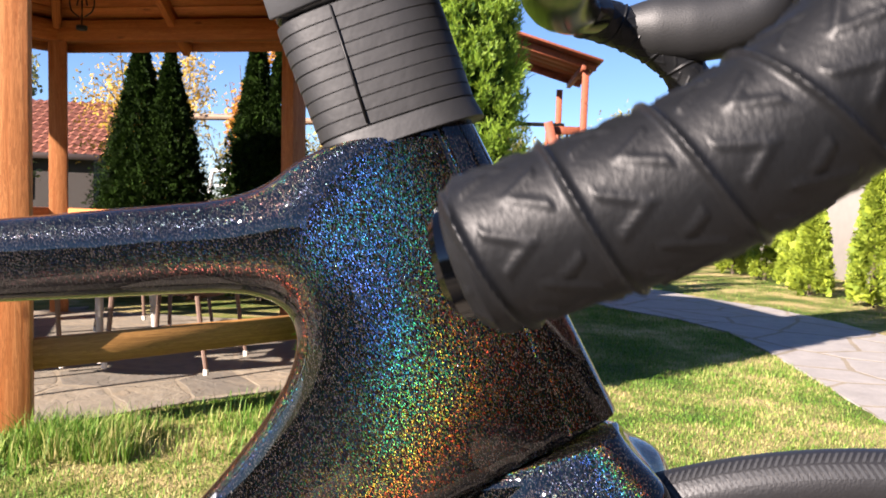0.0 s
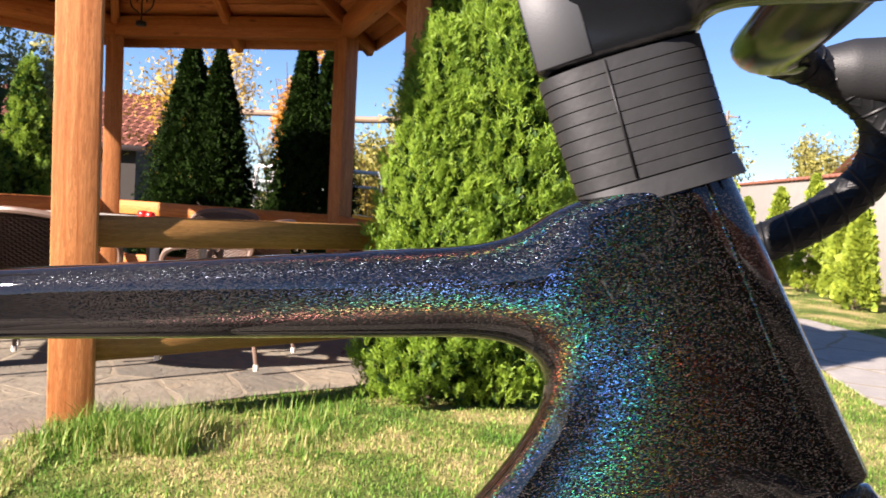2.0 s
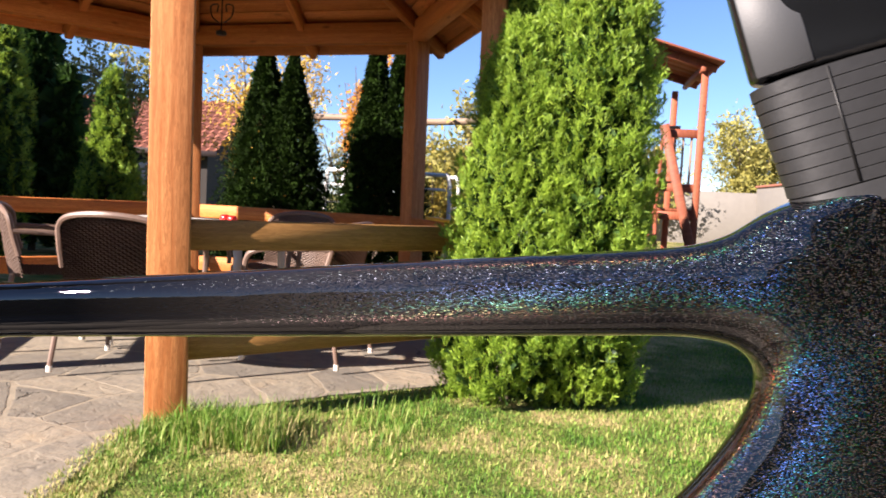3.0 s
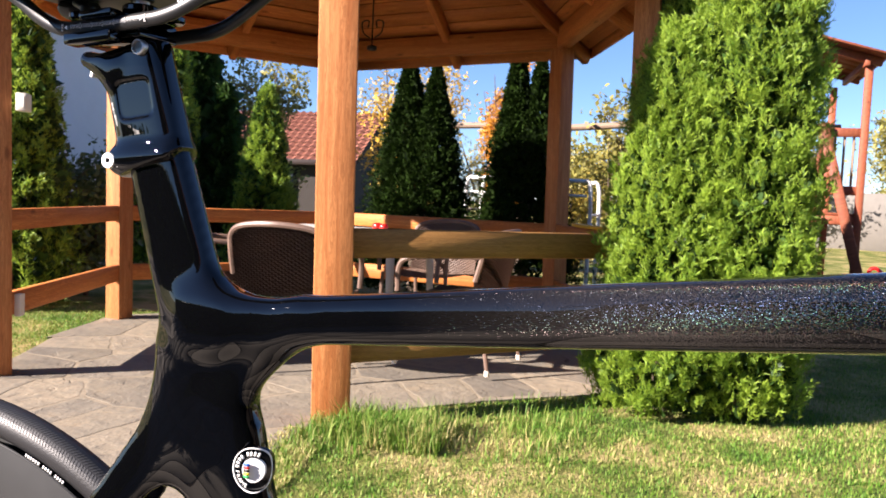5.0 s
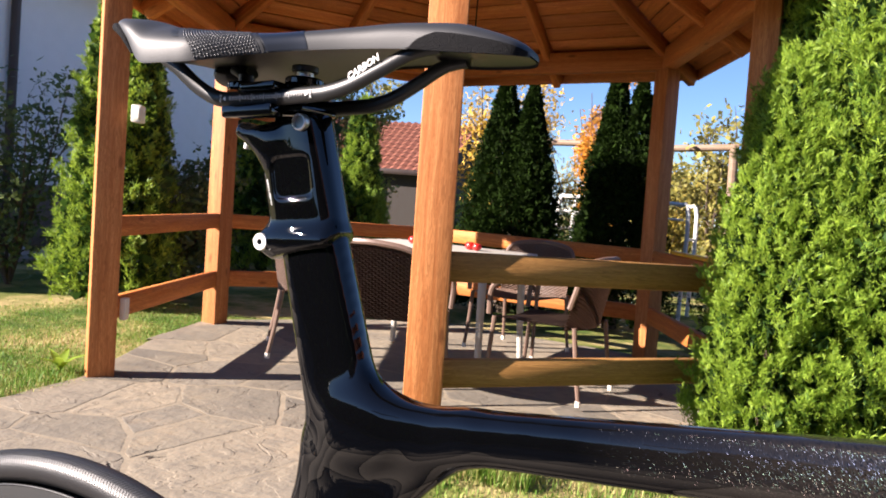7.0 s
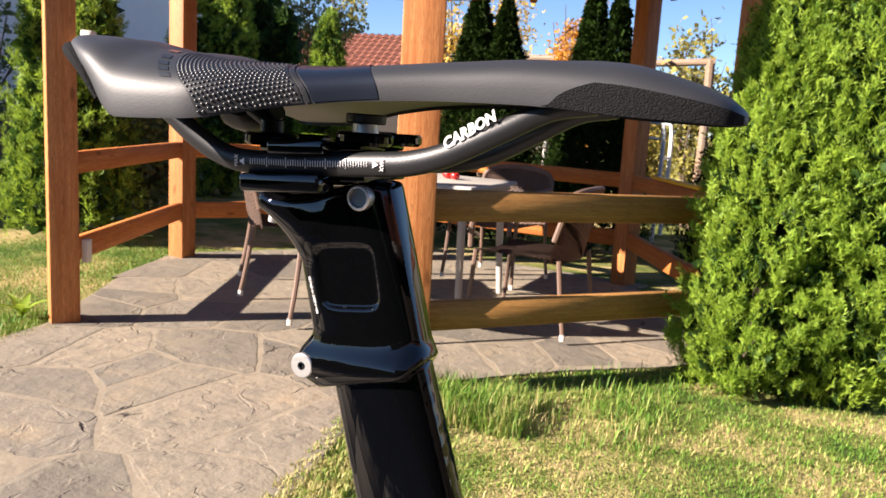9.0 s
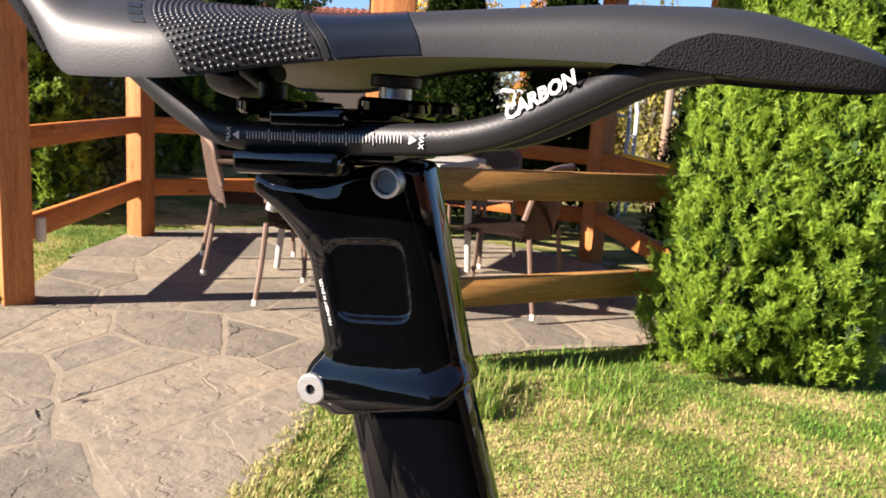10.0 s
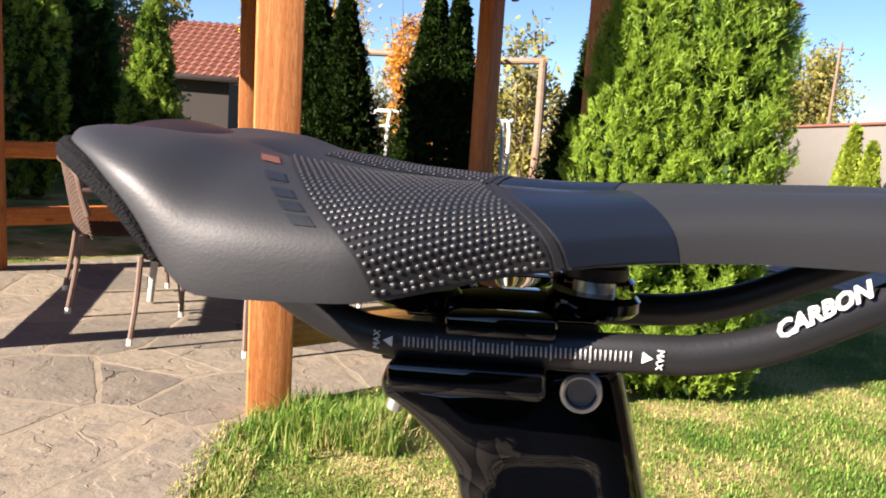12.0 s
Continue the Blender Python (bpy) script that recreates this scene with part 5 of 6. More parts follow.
def broadleaf(name, base, height, spread, n, size, mat, label, seed, category="tree", stems=5, low=0.25, group=""):
    """A loose tree or shrub: bent stems with twigs, and single leaves along them."""
    rng = random.Random(seed)
    tree = empty(name, label, category, group, base)
    bm, ends = bmesh.new(), []
    b = Vector(base)
    for i in range(stems):
        a = 2 * math.pi * (i + rng.random() * 0.7) / stems
        tip = b + Vector((math.cos(a) * spread * rng.uniform(0.2, 0.8), math.sin(a) * spread * rng.uniform(0.2, 0.8), height * rng.uniform(0.75, 1.0)))
        mid = b.lerp(tip, 0.5) + Vector((rng.uniform(-1, 1), rng.uniform(-1, 1), 0)) * spread * 0.12
        r = 0.012 * height
        tube(bm, [b - Vector((0, 0, 0.03)), b.lerp(mid, 0.5), mid, tip], [r, r * 0.8, r * 0.5, r * 0.1], 6, 4)
        for j in range(9):
            t = rng.uniform(low, 0.98)
            p = (b.lerp(mid, t * 2) if t < 0.5 else mid.lerp(tip, t * 2 - 1))
            q = p + Vector((rng.uniform(-1, 1), rng.uniform(-1, 1), rng.uniform(0.2, 1.2))).normalized() * spread * rng.uniform(0.25, 0.6)
            tube(bm, [p, p.lerp(q, 0.5) + Vector((0, 0, 0.02)), q], [r * 0.3, r * 0.2, r * 0.06], 4, 2)
            ends += [p.lerp(q, s) for s in (0.4, 0.7, 1.0)]
    part("trunk", bm, MAT_BARK, tree)
    g = np.random.default_rng(seed)
    e = np.array([tuple(p) for p in ends])
    c = e[g.integers(0, len(e), n)] + g.normal(0, spread * 0.11, (n, 3))
    v, f = sprays(c, g.normal(0, 1, (n, 3)), size, seed, 2, 0.2, 0.3, 0.6)
    arrays("crown", v, f, mat, tree)
    return tree


# the big arborvitae beside the gazebo, with a second one behind it
AV = "arborvitae beside the gazebo"
conifer("arborvitae", (-0.44, 3.34, 0.0), 1.78, 0.335, 34000, 0.025, MAT_THUJA, "bushy bright green arborvitae on the lawn beside the gazebo", 11, ((-0.03, 0), (0.05, 0.03)), 0.5, AV, leaves=8, tuft=0.085)
conifer("arborvitae", (-0.12, 3.46, 0.0), 3.0, 0.335, 46000, 0.026, MAT_THUJA, "tall bright green arborvitae growing against a lower one", 14, ((-0.02, 0), (0.06, 0.03)), 0.42, AV, leaves=8, tuft=0.10)
conifer("arborvitae", (-0.40, 3.80, 0.0), 3.1, 0.29, 22000, 0.034, MAT_THUJA, "arborvitae in shade behind the lower one", 15, ((0, 0),), 0.42, AV, tuft=0.13)
conifer("arborvitae", (-0.10, 4.02, 0.0), 3.2, 0.30, 22000, 0.036, MAT_THUJA, "arborvitae in shade behind the tall one", 12, ((0, 0),), 0.4, AV, tuft=0.14)
TW = "conifers behind the gazebo"
conifer("conifer", (-3.07, 6.75, 0.0), 2.36, 0.78, 22000, 0.036, MAT_CONIFER_SHADED, "twin-topped conifer behind the gazebo, its shade put into a near-black green", 21, ((-0.14, 0), (0.14, 0)), 1.2, TW)
conifer("conifer", (-2.00, 6.75, 0.0), 2.42, 0.64, 20000, 0.036, MAT_CONIFER_SHADED, "twin-topped conifer behind the gazebo, its shade put into a near-black green", 22, ((-0.11, 0), (0.11, 0)), 1.2, TW)
conifer("conifer", (-0.70, 6.5, 0.0), 2.45, 0.55, 16000, 0.04, MAT_CONIFER_SHADED, "conifer behind the gazebo, its shade put into a near-black green", 23, ((0.1, 0),), 1.0, TW)
conifer("conifer", (-5.0, 7.0, 0.0), 2.05, 0.50, 14000, 0.045, MAT_THUJA_SIDE, "green cone-shaped conifer behind the gazebo", 24, ((0, 0),), 1.0, TW, tuft=0.14)
conifer("conifer", (-5.36, 4.0, 0.0), 2.5, 0.52, 16000, 0.045, MAT_THUJA_SIDE, "green conifer beside the gazebo's open corner", 25, ((-0.12, 0), (0.1, 0.1)), 0.9, TW, tuft=0.14)
conifer("conifer", (-6.6, 7.1, 0.0), 3.0, 0.42, 14000, 0.05, MAT_THUJA_SIDE, "tall sunlit conifer near the house", 26, ((-0.2, 0), (0.15, 0.1)), 0.55, TW, tuft=0.16)
conifer("conifer", (-7.15, 8.6, 0.0), 3.6, 0.40, 7000, 0.09, MAT_THUJA_DARK, "tall dark conifer near the house", 27, ((0, 0),), 0.5, TW)
conifer("conifer", (-6.7, 8.6, 0.0), 2.3, 0.26, 3500, 0.09, MAT_THUJA_DARK, "slim conifer behind the gazebo, its shade put into a near-black green", 28, ((0, 0),), 0.6, TW)
HG = "young conifers along the wall"
for k in range(10):
    y = 7.4 + k * 1.05
    conifer("young_conifer", (4.2 + 0.14 * math.sin(k * 2.3), y, 0.0), 1.42 + 0.30 * math.sin(k * 1.7 + 0.6), 0.27, 5200, 0.045, MAT_LIME, "young lime-green conifer in front of the wall", 40 + k, ((0, 0),), 0.75, HG, 4)
broadleaf("autumn_tree", (-4.3, 9.2, 0.0), 2.9, 1.0, 5600, 0.055, MAT_YELLOW, "thin tree with yellow autumn leaves", 61, "tree", 6)
broadleaf("autumn_tree", (-2.75, 8.9, 0.0), 2.85, 0.50, 5200, 0.05, MAT_ORANGE, "thin tree with orange autumn leaves", 62, "tree", 5)
broadleaf("autumn_tree", (-1.45, 9.6, 0.0), 2.3, 0.7, 1500, 0.09, MAT_OLIVE, "sparse shrub with reddish tips", 63, "shrub", 7)
MAT_TAWNY = leafy("tawny_leaves", (0.50, 0.36, 0.06), (0.20, 0.19, 0.04))
for k, (x, y, h) in enumerate(((-4.6, 10.6, 1.9), (-3.3, 10.2, 2.0), (-2.2, 10.8, 1.7), (-0.9, 11.2, 1.5))):
    broadleaf("autumn_shrub", (x, y, 0.0), h, 0.75, 3800, 0.055, MAT_TAWNY, "dense shrub in yellow-green autumn leaf behind the conifers", 71 + k, "shrub", 9, 0.05, "autumn shrubs")
broadleaf("leafy_shrub", (-6.6, 4.0, 0.0), 1.7, 0.9, 1900, 0.075, MAT_SHRUB, "dusky leafy shrub by the house wall", 64, "shrub", 9, 0.1)
broadleaf("leafy_shrub", (-5.3, 4.75, 0.0), 1.35, 0.6, 2600, 0.07, MAT_SHRUB, "green leafy shrub behind the gazebo rail", 65, "shrub", 8, 0.1)
broadleaf("far_tree", (6.0, 30.0, 0.0), 4.4, 2.6, 12000, 0.17, MAT_OLIVE, "olive-green tree behind the wall", 66, "tree", 8, 0.1)
broadleaf("far_tree", (12.0, 31.0, 0.0), 4.0, 2.4, 9000, 0.17, MAT_OLIVE, "olive-green tree behind the wall", 67, "tree", 8, 0.1)
broadleaf("far_tree", (1.5, 26.0, 0.0), 3.0, 1.8, 6000, 0.15, MAT_OLIVE, "olive-green tree in the distance", 68, "tree", 8, 0.1)
broadleaf("far_tree", (-8.5, 12.5, 0.0), 3.6, 1.1, 2600, 0.12, MAT_OLIVE, "light grey-green tree behind the house", 69, "tree", 7, 0.2)
broadleaf("far_tree", (-4.5, 24.0, 0.0), 2.6, 2.0, 3000, 0.22, MAT_OLIVE, "olive-green bushes in the distance", 70, "tree", 8, 0.1)

# ---- gazebo ----
gazebo = empty("gazebo", "open hexagonal larch garden gazebo with railings and a boarded roof", "gazebo", at=(-2.4, 3.85, 0))
names = ["front_left", "front_right", "right", "back_right", "back_left", "left"]
CENTRE = Vector((-2.41, 3.85, 0))
BEAM_LO, BEAM_H, POST_W = 2.078, 0.15, 0.128


def plumb(p):
    """The gazebo stands plumb on ground that falls a little."""
    return Vector((p.x - 0.017 * p.z, p.y, p.z + 0.026 * (p.x - CENTRE.x) * max(0.0, min(1.0, p.z - 1.0))))


PLUMB = plumb
for nm in names:
    x, y = POSTS[nm]
    bm = bmesh.new()
    top = plumb(Vector((x, y, BEAM_LO))).z
    block(bm, (0, 0, top / 2 - 0.02), (POST_W, POST_W * (1.24 if nm == "front_right" else 1.0), top + 0.04), None, 0.006, 2)
    ob = part("post", bm, MAT_LARCH, None, "", True, 30)
    turn = math.atan2(y - CENTRE.y, x - CENTRE.x)
    ob.matrix_basis = Matrix.Translation((x, y, 0)) @ Matrix.Rotation(-0.017, 4, "Y") @ Matrix.Rotation(turn, 4, "Z")
    ob.parent, ob.matrix_parent_inverse = gazebo, gazebo.matrix_basis.inverted()
corner = [Vector((*POSTS[nm], 0)) for nm in names]
for i in range(6):
    a, b = corner[i], corner[(i + 1) % 6]
    d = (b - a).normalized()
    timber("beam", a + Vector((0, 0, BEAM_LO + BEAM_H / 2)) - d * 0.03, b + Vector((0, 0, BEAM_LO + BEAM_H / 2)) + d * 0.03, 0.10, BEAM_H, MAT_LARCH_X, gazebo)
    if i == 0:
        continue
    mat = MAT_RAILDARK if i == 1 else MAT_LARCH_X
    for top, h in (((0.81, 0.125), (0.36, 0.12)) if i == 1 else ((0.80, 0.105), (0.385, 0.115))):
        z = top - h / 2
        timber("rail", a + d * (POST_W * 0.5) + Vector((0, 0, z)), b - d * (POST_W * 0.5) + Vector((0, 0, z)), 0.045, h, mat, gazebo, "weathered brown rail" if i == 1 else "")
APEX = CENTRE + Vector((0, 0, 3.25))
OVER = 1.15
ROOF_Z = BEAM_LO + BEAM_H
slope = lambda k: ROOF_Z + (APEX.z - ROOF_Z) * (1 - k)
for i in range(6):
    a = corner[i]
    out = (a - CENTRE)
    timber("hip_rafter", CENTRE + out * OVER + Vector((0, 0, slope(OVER) - 0.03)), APEX - Vector((0, 0, 0.06)) + out * 0.03, 0.06, 0.12, MAT_LARCH_X, gazebo)
    m = (corner[i] + corner[(i + 1) % 6]) / 2 - CENTRE
    timber("rafter", CENTRE + m * OVER + Vector((0, 0, slope(OVER) - 0.03)), APEX - Vector((0, 0, 0.06)) + m * 0.05, 0.055, 0.11, MAT_LARCH_X, gazebo)
roof = empty("roof", "", "", at=CENTRE)
roof.parent, roof.matrix_parent_inverse = gazebo, gazebo.matrix_basis.inverted()
for i in range(6):
    a, b = corner[i] - CENTRE, corner[(i + 1) % 6] - CENTRE
    rows_n = 17
    for k in range(rows_n):
        s = OVER * (1 - (k + 0.5) / rows_n)
        p, q = CENTRE + a * s, CENTRE + b * s
        p.z = q.z = slope(s) + 0.035
        up = (a + b).normalized()
        up = (Vector((0, 0, 1)) * (a + b).length / 2 * 1.0 + up * (APEX.z - ROOF_Z)).normalized()
        timber("roof_board", p, q, (a + b).length / 2 * OVER / rows_n * 1.12, 0.02, MAT_LARCH_X, roof, "", up, 0.002)
    # tiled skin above the boards
    bm = bmesh.new()
    vs = [CENTRE + a * OVER * 1.02, CENTRE + b * OVER * 1.02, APEX.copy()]
    vs[0].z = vs[1].z = slope(OVER) + 0.075
    vs[2].z += 0.09
    vs = [plumb(v) for v in vs]
    bm.faces.new([bm.verts.new(v) for v in vs])
    part("roof_skin", bm, MAT_TILE, roof)
    fa, fb = CENTRE + a * OVER * 1.015, CENTRE + b * OVER * 1.015
    fa.z = fb.z = slope(OVER) + 0.03
    timber("fascia", fa, fb, 0.022, 0.12, MAT_LARCH_X, roof)
PLUMB = None
# iron hook lamp under the roof
bm = bmesh.new()
for s in (-1, 1):
    tube(bm, [(-2.62 + s * 0.02, 4.6, 2.06), (-2.62 + s * 0.07, 4.6, 2.10), (-2.62 + s * 0.08, 4.6, 2.17), (-2.62 + s * 0.03, 4.6, 2.18), (-2.62 + s * 0.035, 4.6, 2.13)], 0.005, 6, 5)
tube(bm, [(-2.62, 4.6, 2.0), (-2.62, 4.6, 2.4), (-2.62, 4.6, 2.68)], 0.005, 6, 3)
disc(bm, (-2.62, 4.6, 1.975), (0, 0, 1), 0.035, 0.03, 16, 0.006)
tagged(part("hanging_candle_holder", bm, MAT_IRON), "black wrought-iron scrolled candle holder hanging from the gazebo roof", "lantern")
# socket box on a post
bm = bmesh.new()
block(bm, (-3.372, 2.375, 1.315), (0.05, 0.075, 0.085), Euler((0, 0, radians(30))).to_matrix(), 0.006, 2)
block(bm, (-3.345, 2.36, 1.315), (0.012, 0.05, 0.055), Euler((0, 0, radians(30))).to_matrix(), 0.004, 2)
tagged(part("socket_box", bm, MAT_PLASTICW), "white weatherproof socket box on the gazebo post", "socket")

# white end cap on the low rail, and a broad-leaved weed by the post
bm = bmesh.new()
block(bm, (-3.428, 2.415, 0.335), (0.03, 0.05, 0.11), Euler((0, 0, radians(24))).to_matrix(), 0.004, 2)
tagged(part("rail_cap", bm, MAT_PLASTICW), "white plastic cap on the low rail beside the post", "cap")
weed = empty("weed", "bright green broad-leaved weed at the foot of the post", "plant", at=(-3.68, 2.26, 0))
rng = random.Random(31)
for k in range(8):
    bm = bmesh.new()
    a, ln = k * 0.785 + rng.uniform(-0.3, 0.3), rng.uniform(0.09, 0.15)
    d, s = Vector((math.cos(a), math.sin(a), 0)), Vector((-math.sin(a), math.cos(a), 0))
    prev = None
    for j in range(7):
        t = j / 6
        c = Vector((-3.68, 2.26, 0.0)) + d * ln * (0.25 + 0.75 * t) * t + Vector((0, 0, ln * (1.0 * t - 0.35 * t * t)))
        w = 0.022 * math.sin(math.pi * min(0.98, 0.08 + 0.9 * t))
        pair = (bm.verts.new(c - s * w), bm.verts.new(c - Vector((0, 0, 0.005))), bm.verts.new(c + s * w))
        if prev:
            bm.faces.new((prev[0], prev[1], pair[1], pair[0])), bm.faces.new((prev[1], prev[2], pair[2], pair[1]))
        prev = pair
    part("leaf", bm, MAT_THUJA, weed)

# ---- table and chairs ----
TX, TY = -2.46, 4.0
table = empty("garden_table", "white plastic garden table inside the gazebo", "table", at=(TX, TY, 0))
bm = bmesh.new()
block(bm, (TX, TY, 0.718), (1.05, 0.80, 0.028), None, 0.01, 3)
block(bm, (TX, TY, 0.690), (0.98, 0.73, 0.035), None, 0.006)
part("tabletop", bm, MAT_TABLE, table)
for sx in (-1, 1):
    for sy in (-1, 1):
        bm = bmesh.new()
        tube(bm, [(TX + sx * 0.45, TY + sy * 0.32, 0.69), (TX + sx * 0.46, TY + sy * 0.33, 0.35), (TX + sx * 0.48, TY + sy * 0.35, 0.013)], [0.026, 0.022, 0.018], 10, 4)
        part("leg", bm, MAT_TABLE, table)


def wicker_chair(at, turn):
    """A low woven armchair on slim tube legs with pale feet; it faces its own +y."""
    ch = empty("wicker_chair", "dark brown woven wicker armchair with pale-tipped legs on the paving", "chair", "chairs round the table")
    W, D, SEAT, TOP = 0.25, 0.23, 0.41, 0.775
    bm = bmesh.new()
    # woven seat: ribs over ribs
    def weave(pt, cols, rws):
        grid = []
        for i in range(cols + 1):
            grid.append([bm.verts.new(pt(i / cols, j / rws)) for j in range(rws + 1)])
        for i in range(cols):
            for j in range(rws):
                bm.faces.new((grid[i][j], grid[i + 1][j], grid[i + 1][j + 1], grid[i][j + 1]))
    rip = lambda u, v: 0.004 * math.copysign(1, math.sin(u * 30 * math.pi + 0.3) * math.sin(v * 30 * math.pi + 0.3))
    weave(lambda u, v: Vector((-W + 2 * W * u, -D + 2 * D * v, SEAT - 0.02 * math.sin(math.pi * u) + rip(u, v))), 60, 60)
    bmesh.ops.solidify(bm, geom=bm.faces[:], thickness=0.012)
    part("seat", bm, MAT_WICKER, ch, "", False)
    bm = bmesh.new()
    def back(u, v):
        a = (u - 0.5) * 2
        top = TOP - 0.05 * abs(a) ** 3
        z = SEAT - 0.02 + (top - SEAT + 0.02) * v
        return Vector((a * (W + 0.015), -D - 0.02 - 0.07 * v + 0.07 * a * a, z)) + Vector((0, rip(u, v * 1.2), 0))
    weave(back, 60, 72)
    bmesh.ops.solidify(bm, geom=bm.faces[:], thickness=0.014)
    part("backrest", bm, MAT_WICKER, ch, "", False)
    bm = bmesh.new()
    edge = [back(0, 0.35), back(0, 0.7), back(0.01, 0.95), back(0.15, 1.0), back(0.5, 1.0), back(0.85, 1.0), back(0.99, 0.95), back(1, 0.7), back(1, 0.35)]
    tube(bm, edge, 0.016, 8, 4)
    part("back_rim", bm, MAT_WICKER, ch)
    for s in (-1, 1):
        bm = bmesh.new()
        tube(bm, [(s * (W + 0.02), -D + 0.0, 0.64), (s * (W + 0.03), -D + 0.18, 0.635), (s * (W + 0.03), D - 0.06, 0.615), (s * (W + 0.02), D + 0.02, 0.56), (s * (W + 0.01), D + 0.03, 0.42)], 0.016, 8, 5)
        part("armrest", bm, MAT_WICKER, ch)
        for y, lean in ((D - 0.0, 0.03), (-D + 0.0, -0.06)):
            bm = bmesh.new()
            tube(bm, [(s * W, y, SEAT), (s * (W + 0.005), y + lean * 0.5, 0.2), (s * (W + 0.015), y + lean, 0.04)], [0.014, 0.013, 0.012], 8, 4)
            leg = part("leg", bm, MAT_WICKER, ch)
            bm = bmesh.new()
            tube(bm, [(s * (W + 0.015), y + lean, 0.042), (s * (W + 0.016), y + lean * 1.02, 0.012)], 0.0145, 8, 2)
            part("foot", bm, MAT_PLASTICW, leg, "pale plastic foot")
    ch.matrix_basis = Matrix.Translation((*at, 0.012)) @ Matrix.Rotation(radians(turn), 4, "Z")
    return ch


chair = wicker_chair((-2.32, 3.17), 6)
for at, turn in (((-3.05, 3.58), -52), ((-1.60, 3.74), 86), ((-2.16, 4.74), 172)):
    copy_thing(chair, Matrix.Translation((*at, 0.012)) @ Matrix.Rotation(radians(turn), 4, "Z"))


def tomato(at, r):
    bm = bmesh.new()
    bmesh.ops.create_uvsphere(bm, u_segments=16, v_segments=10, radius=r, matrix=Matrix.Translation(at) @ Matrix.Diagonal((1, 1, 0.85, 1)))
    for v in bm.verts:
        a = math.atan2(v.co.y - at[1], v.co.x - at[0])
        d = Vector((v.co.x - at[0], v.co.y - at[1], 0))
        v.co += d * 0.05 * math.cos(5 * a)
        v.co.z -= 0.25 * r * math.exp(-(d.length / (0.35 * r)) ** 2) * (1 if v.co.z > at[2] else 0)
    tagged(part("tomato", bm, MAT_RED), "shiny red tomato on the white table", "tomato", "tomatoes on the table")


for at, r in (((-2.66, 4.02, 0.758), 0.032), ((-2.27, 4.05, 0.758), 0.032), ((-2.21, 4.02, 0.756), 0.030)):
    tomato(at, r)
bm = bmesh.new()
bar(bm, (-1.16, 4.86, 0.815), (-0.80, 4.12, 0.815), 0.05, 0.022, 0.004)
tagged(part("yellow_strip", bm, MAT_YELLOWP), "long yellow plastic strip lying on the gazebo rail", "strip")

# ---- play tower ----
tower = empty("play_tower", "red-stained wooden play tower with a sloping board roof", "play tower", at=(0.9, 8.6, 0))
for x, y, top in ((1.05, 8.3, 2.50), (0.86, 9.35, 2.40), (0.22, 8.3, 2.72), (0.12, 9.35, 2.66)):
    timber("post", (x, y, 0.0), (x, y, top), 0.07, 0.07, MAT_PLAY, tower, "", (0, 1, 0))
for k in range(7):
    y = 8.12 + k * 0.22
    timber("roof_board", (0.0, y, 2.88), (1.20 - 0.008 * k, y + 0.02, 2.52), 0.215, 0.025, MAT_PLAY, tower, "", (0.3, 0, 1))
timber("roof_beam", (0.05, 8.24, 2.80), (1.16, 8.26, 2.48), 0.05, 0.08, MAT_PLAY, tower)
timber("roof_beam", (0.05, 9.38, 2.80), (1.12, 9.4, 2.48), 0.05, 0.08, MAT_PLAY, tower)
timber("roof_beam", (1.02, 8.2, 2.48), (0.98, 9.5, 2.48), 0.05, 0.07, MAT_PLAY, tower)
for z in (1.80, 1.22, 0.92):
    timber("rail", (0.66, 8.30, z), (1.03, 8.30, z), 0.03, 0.09, MAT_PLAY, tower)
for k in range(3):
    x = 0.80 + k * 0.085
    timber("slat", (x, 8.36, 1.18), (x, 8.36, 1.78), 0.018, 0.07, MAT_POLE, tower, "", (0, 1, 0))
timber("ladder_side", (0.66, 8.22, 1.88), (1.17, 8.12, 0.0), 0.035, 0.10, MAT_PLAY, tower)
timber("side_board", (0.66, 8.25, 1.88), (0.64, 8.25, 1.02), 0.03, 0.09, MAT_PLAY, tower, "", (0, 1, 0))
for k in range(6):
    y = 8.36 + k * 0.18
    timber("deck_board", (0.20, y, 0.98), (1.05, y + 0.02, 0.98), 0.17, 0.03, MAT_PLAY, tower)
for x in (0.30, 0.62):
    timber("stair_side", (x, 8.2, 1.0), (x + 0.03, 7.6, 0.0), 0.03, 0.10, MAT_PLAY, tower)
for k in range(4):
    z = 0.22 + k * 0.24
    timber("stair_step", (0.30, 7.72 + k * 0.14, z), (0.64, 7.72 + k * 0.14, z), 0.12, 0.03, MAT_PLAY, tower)
timber("swing_beam", (-0.6, 8.5, 1.88), (0.86, 8.5, 1.88), 0.04, 0.04, MAT_IRON, tower)

# red toy by the tower
bm = bmesh.new()
block(bm, (1.42, 9.0, 0.20), (0.30, 0.16, 0.12), None, 0.03, 2)
tube(bm, [(1.32, 9.0, 0.24), (1.30, 9.0, 0.38), (1.36, 9.0, 0.42), (1.44, 9.0, 0.36)], 0.02, 8, 4)
for x in (1.30, 1.54):
    for y in (8.90, 9.10):
        disc(bm, (x, y - 0.015, 0.075), (0, 1, 0), 0.075, 0.03, 16, 0.01)
tagged(part("toy_car", bm, MAT_RED), "red plastic ride-on toy by the play tower", "toy")

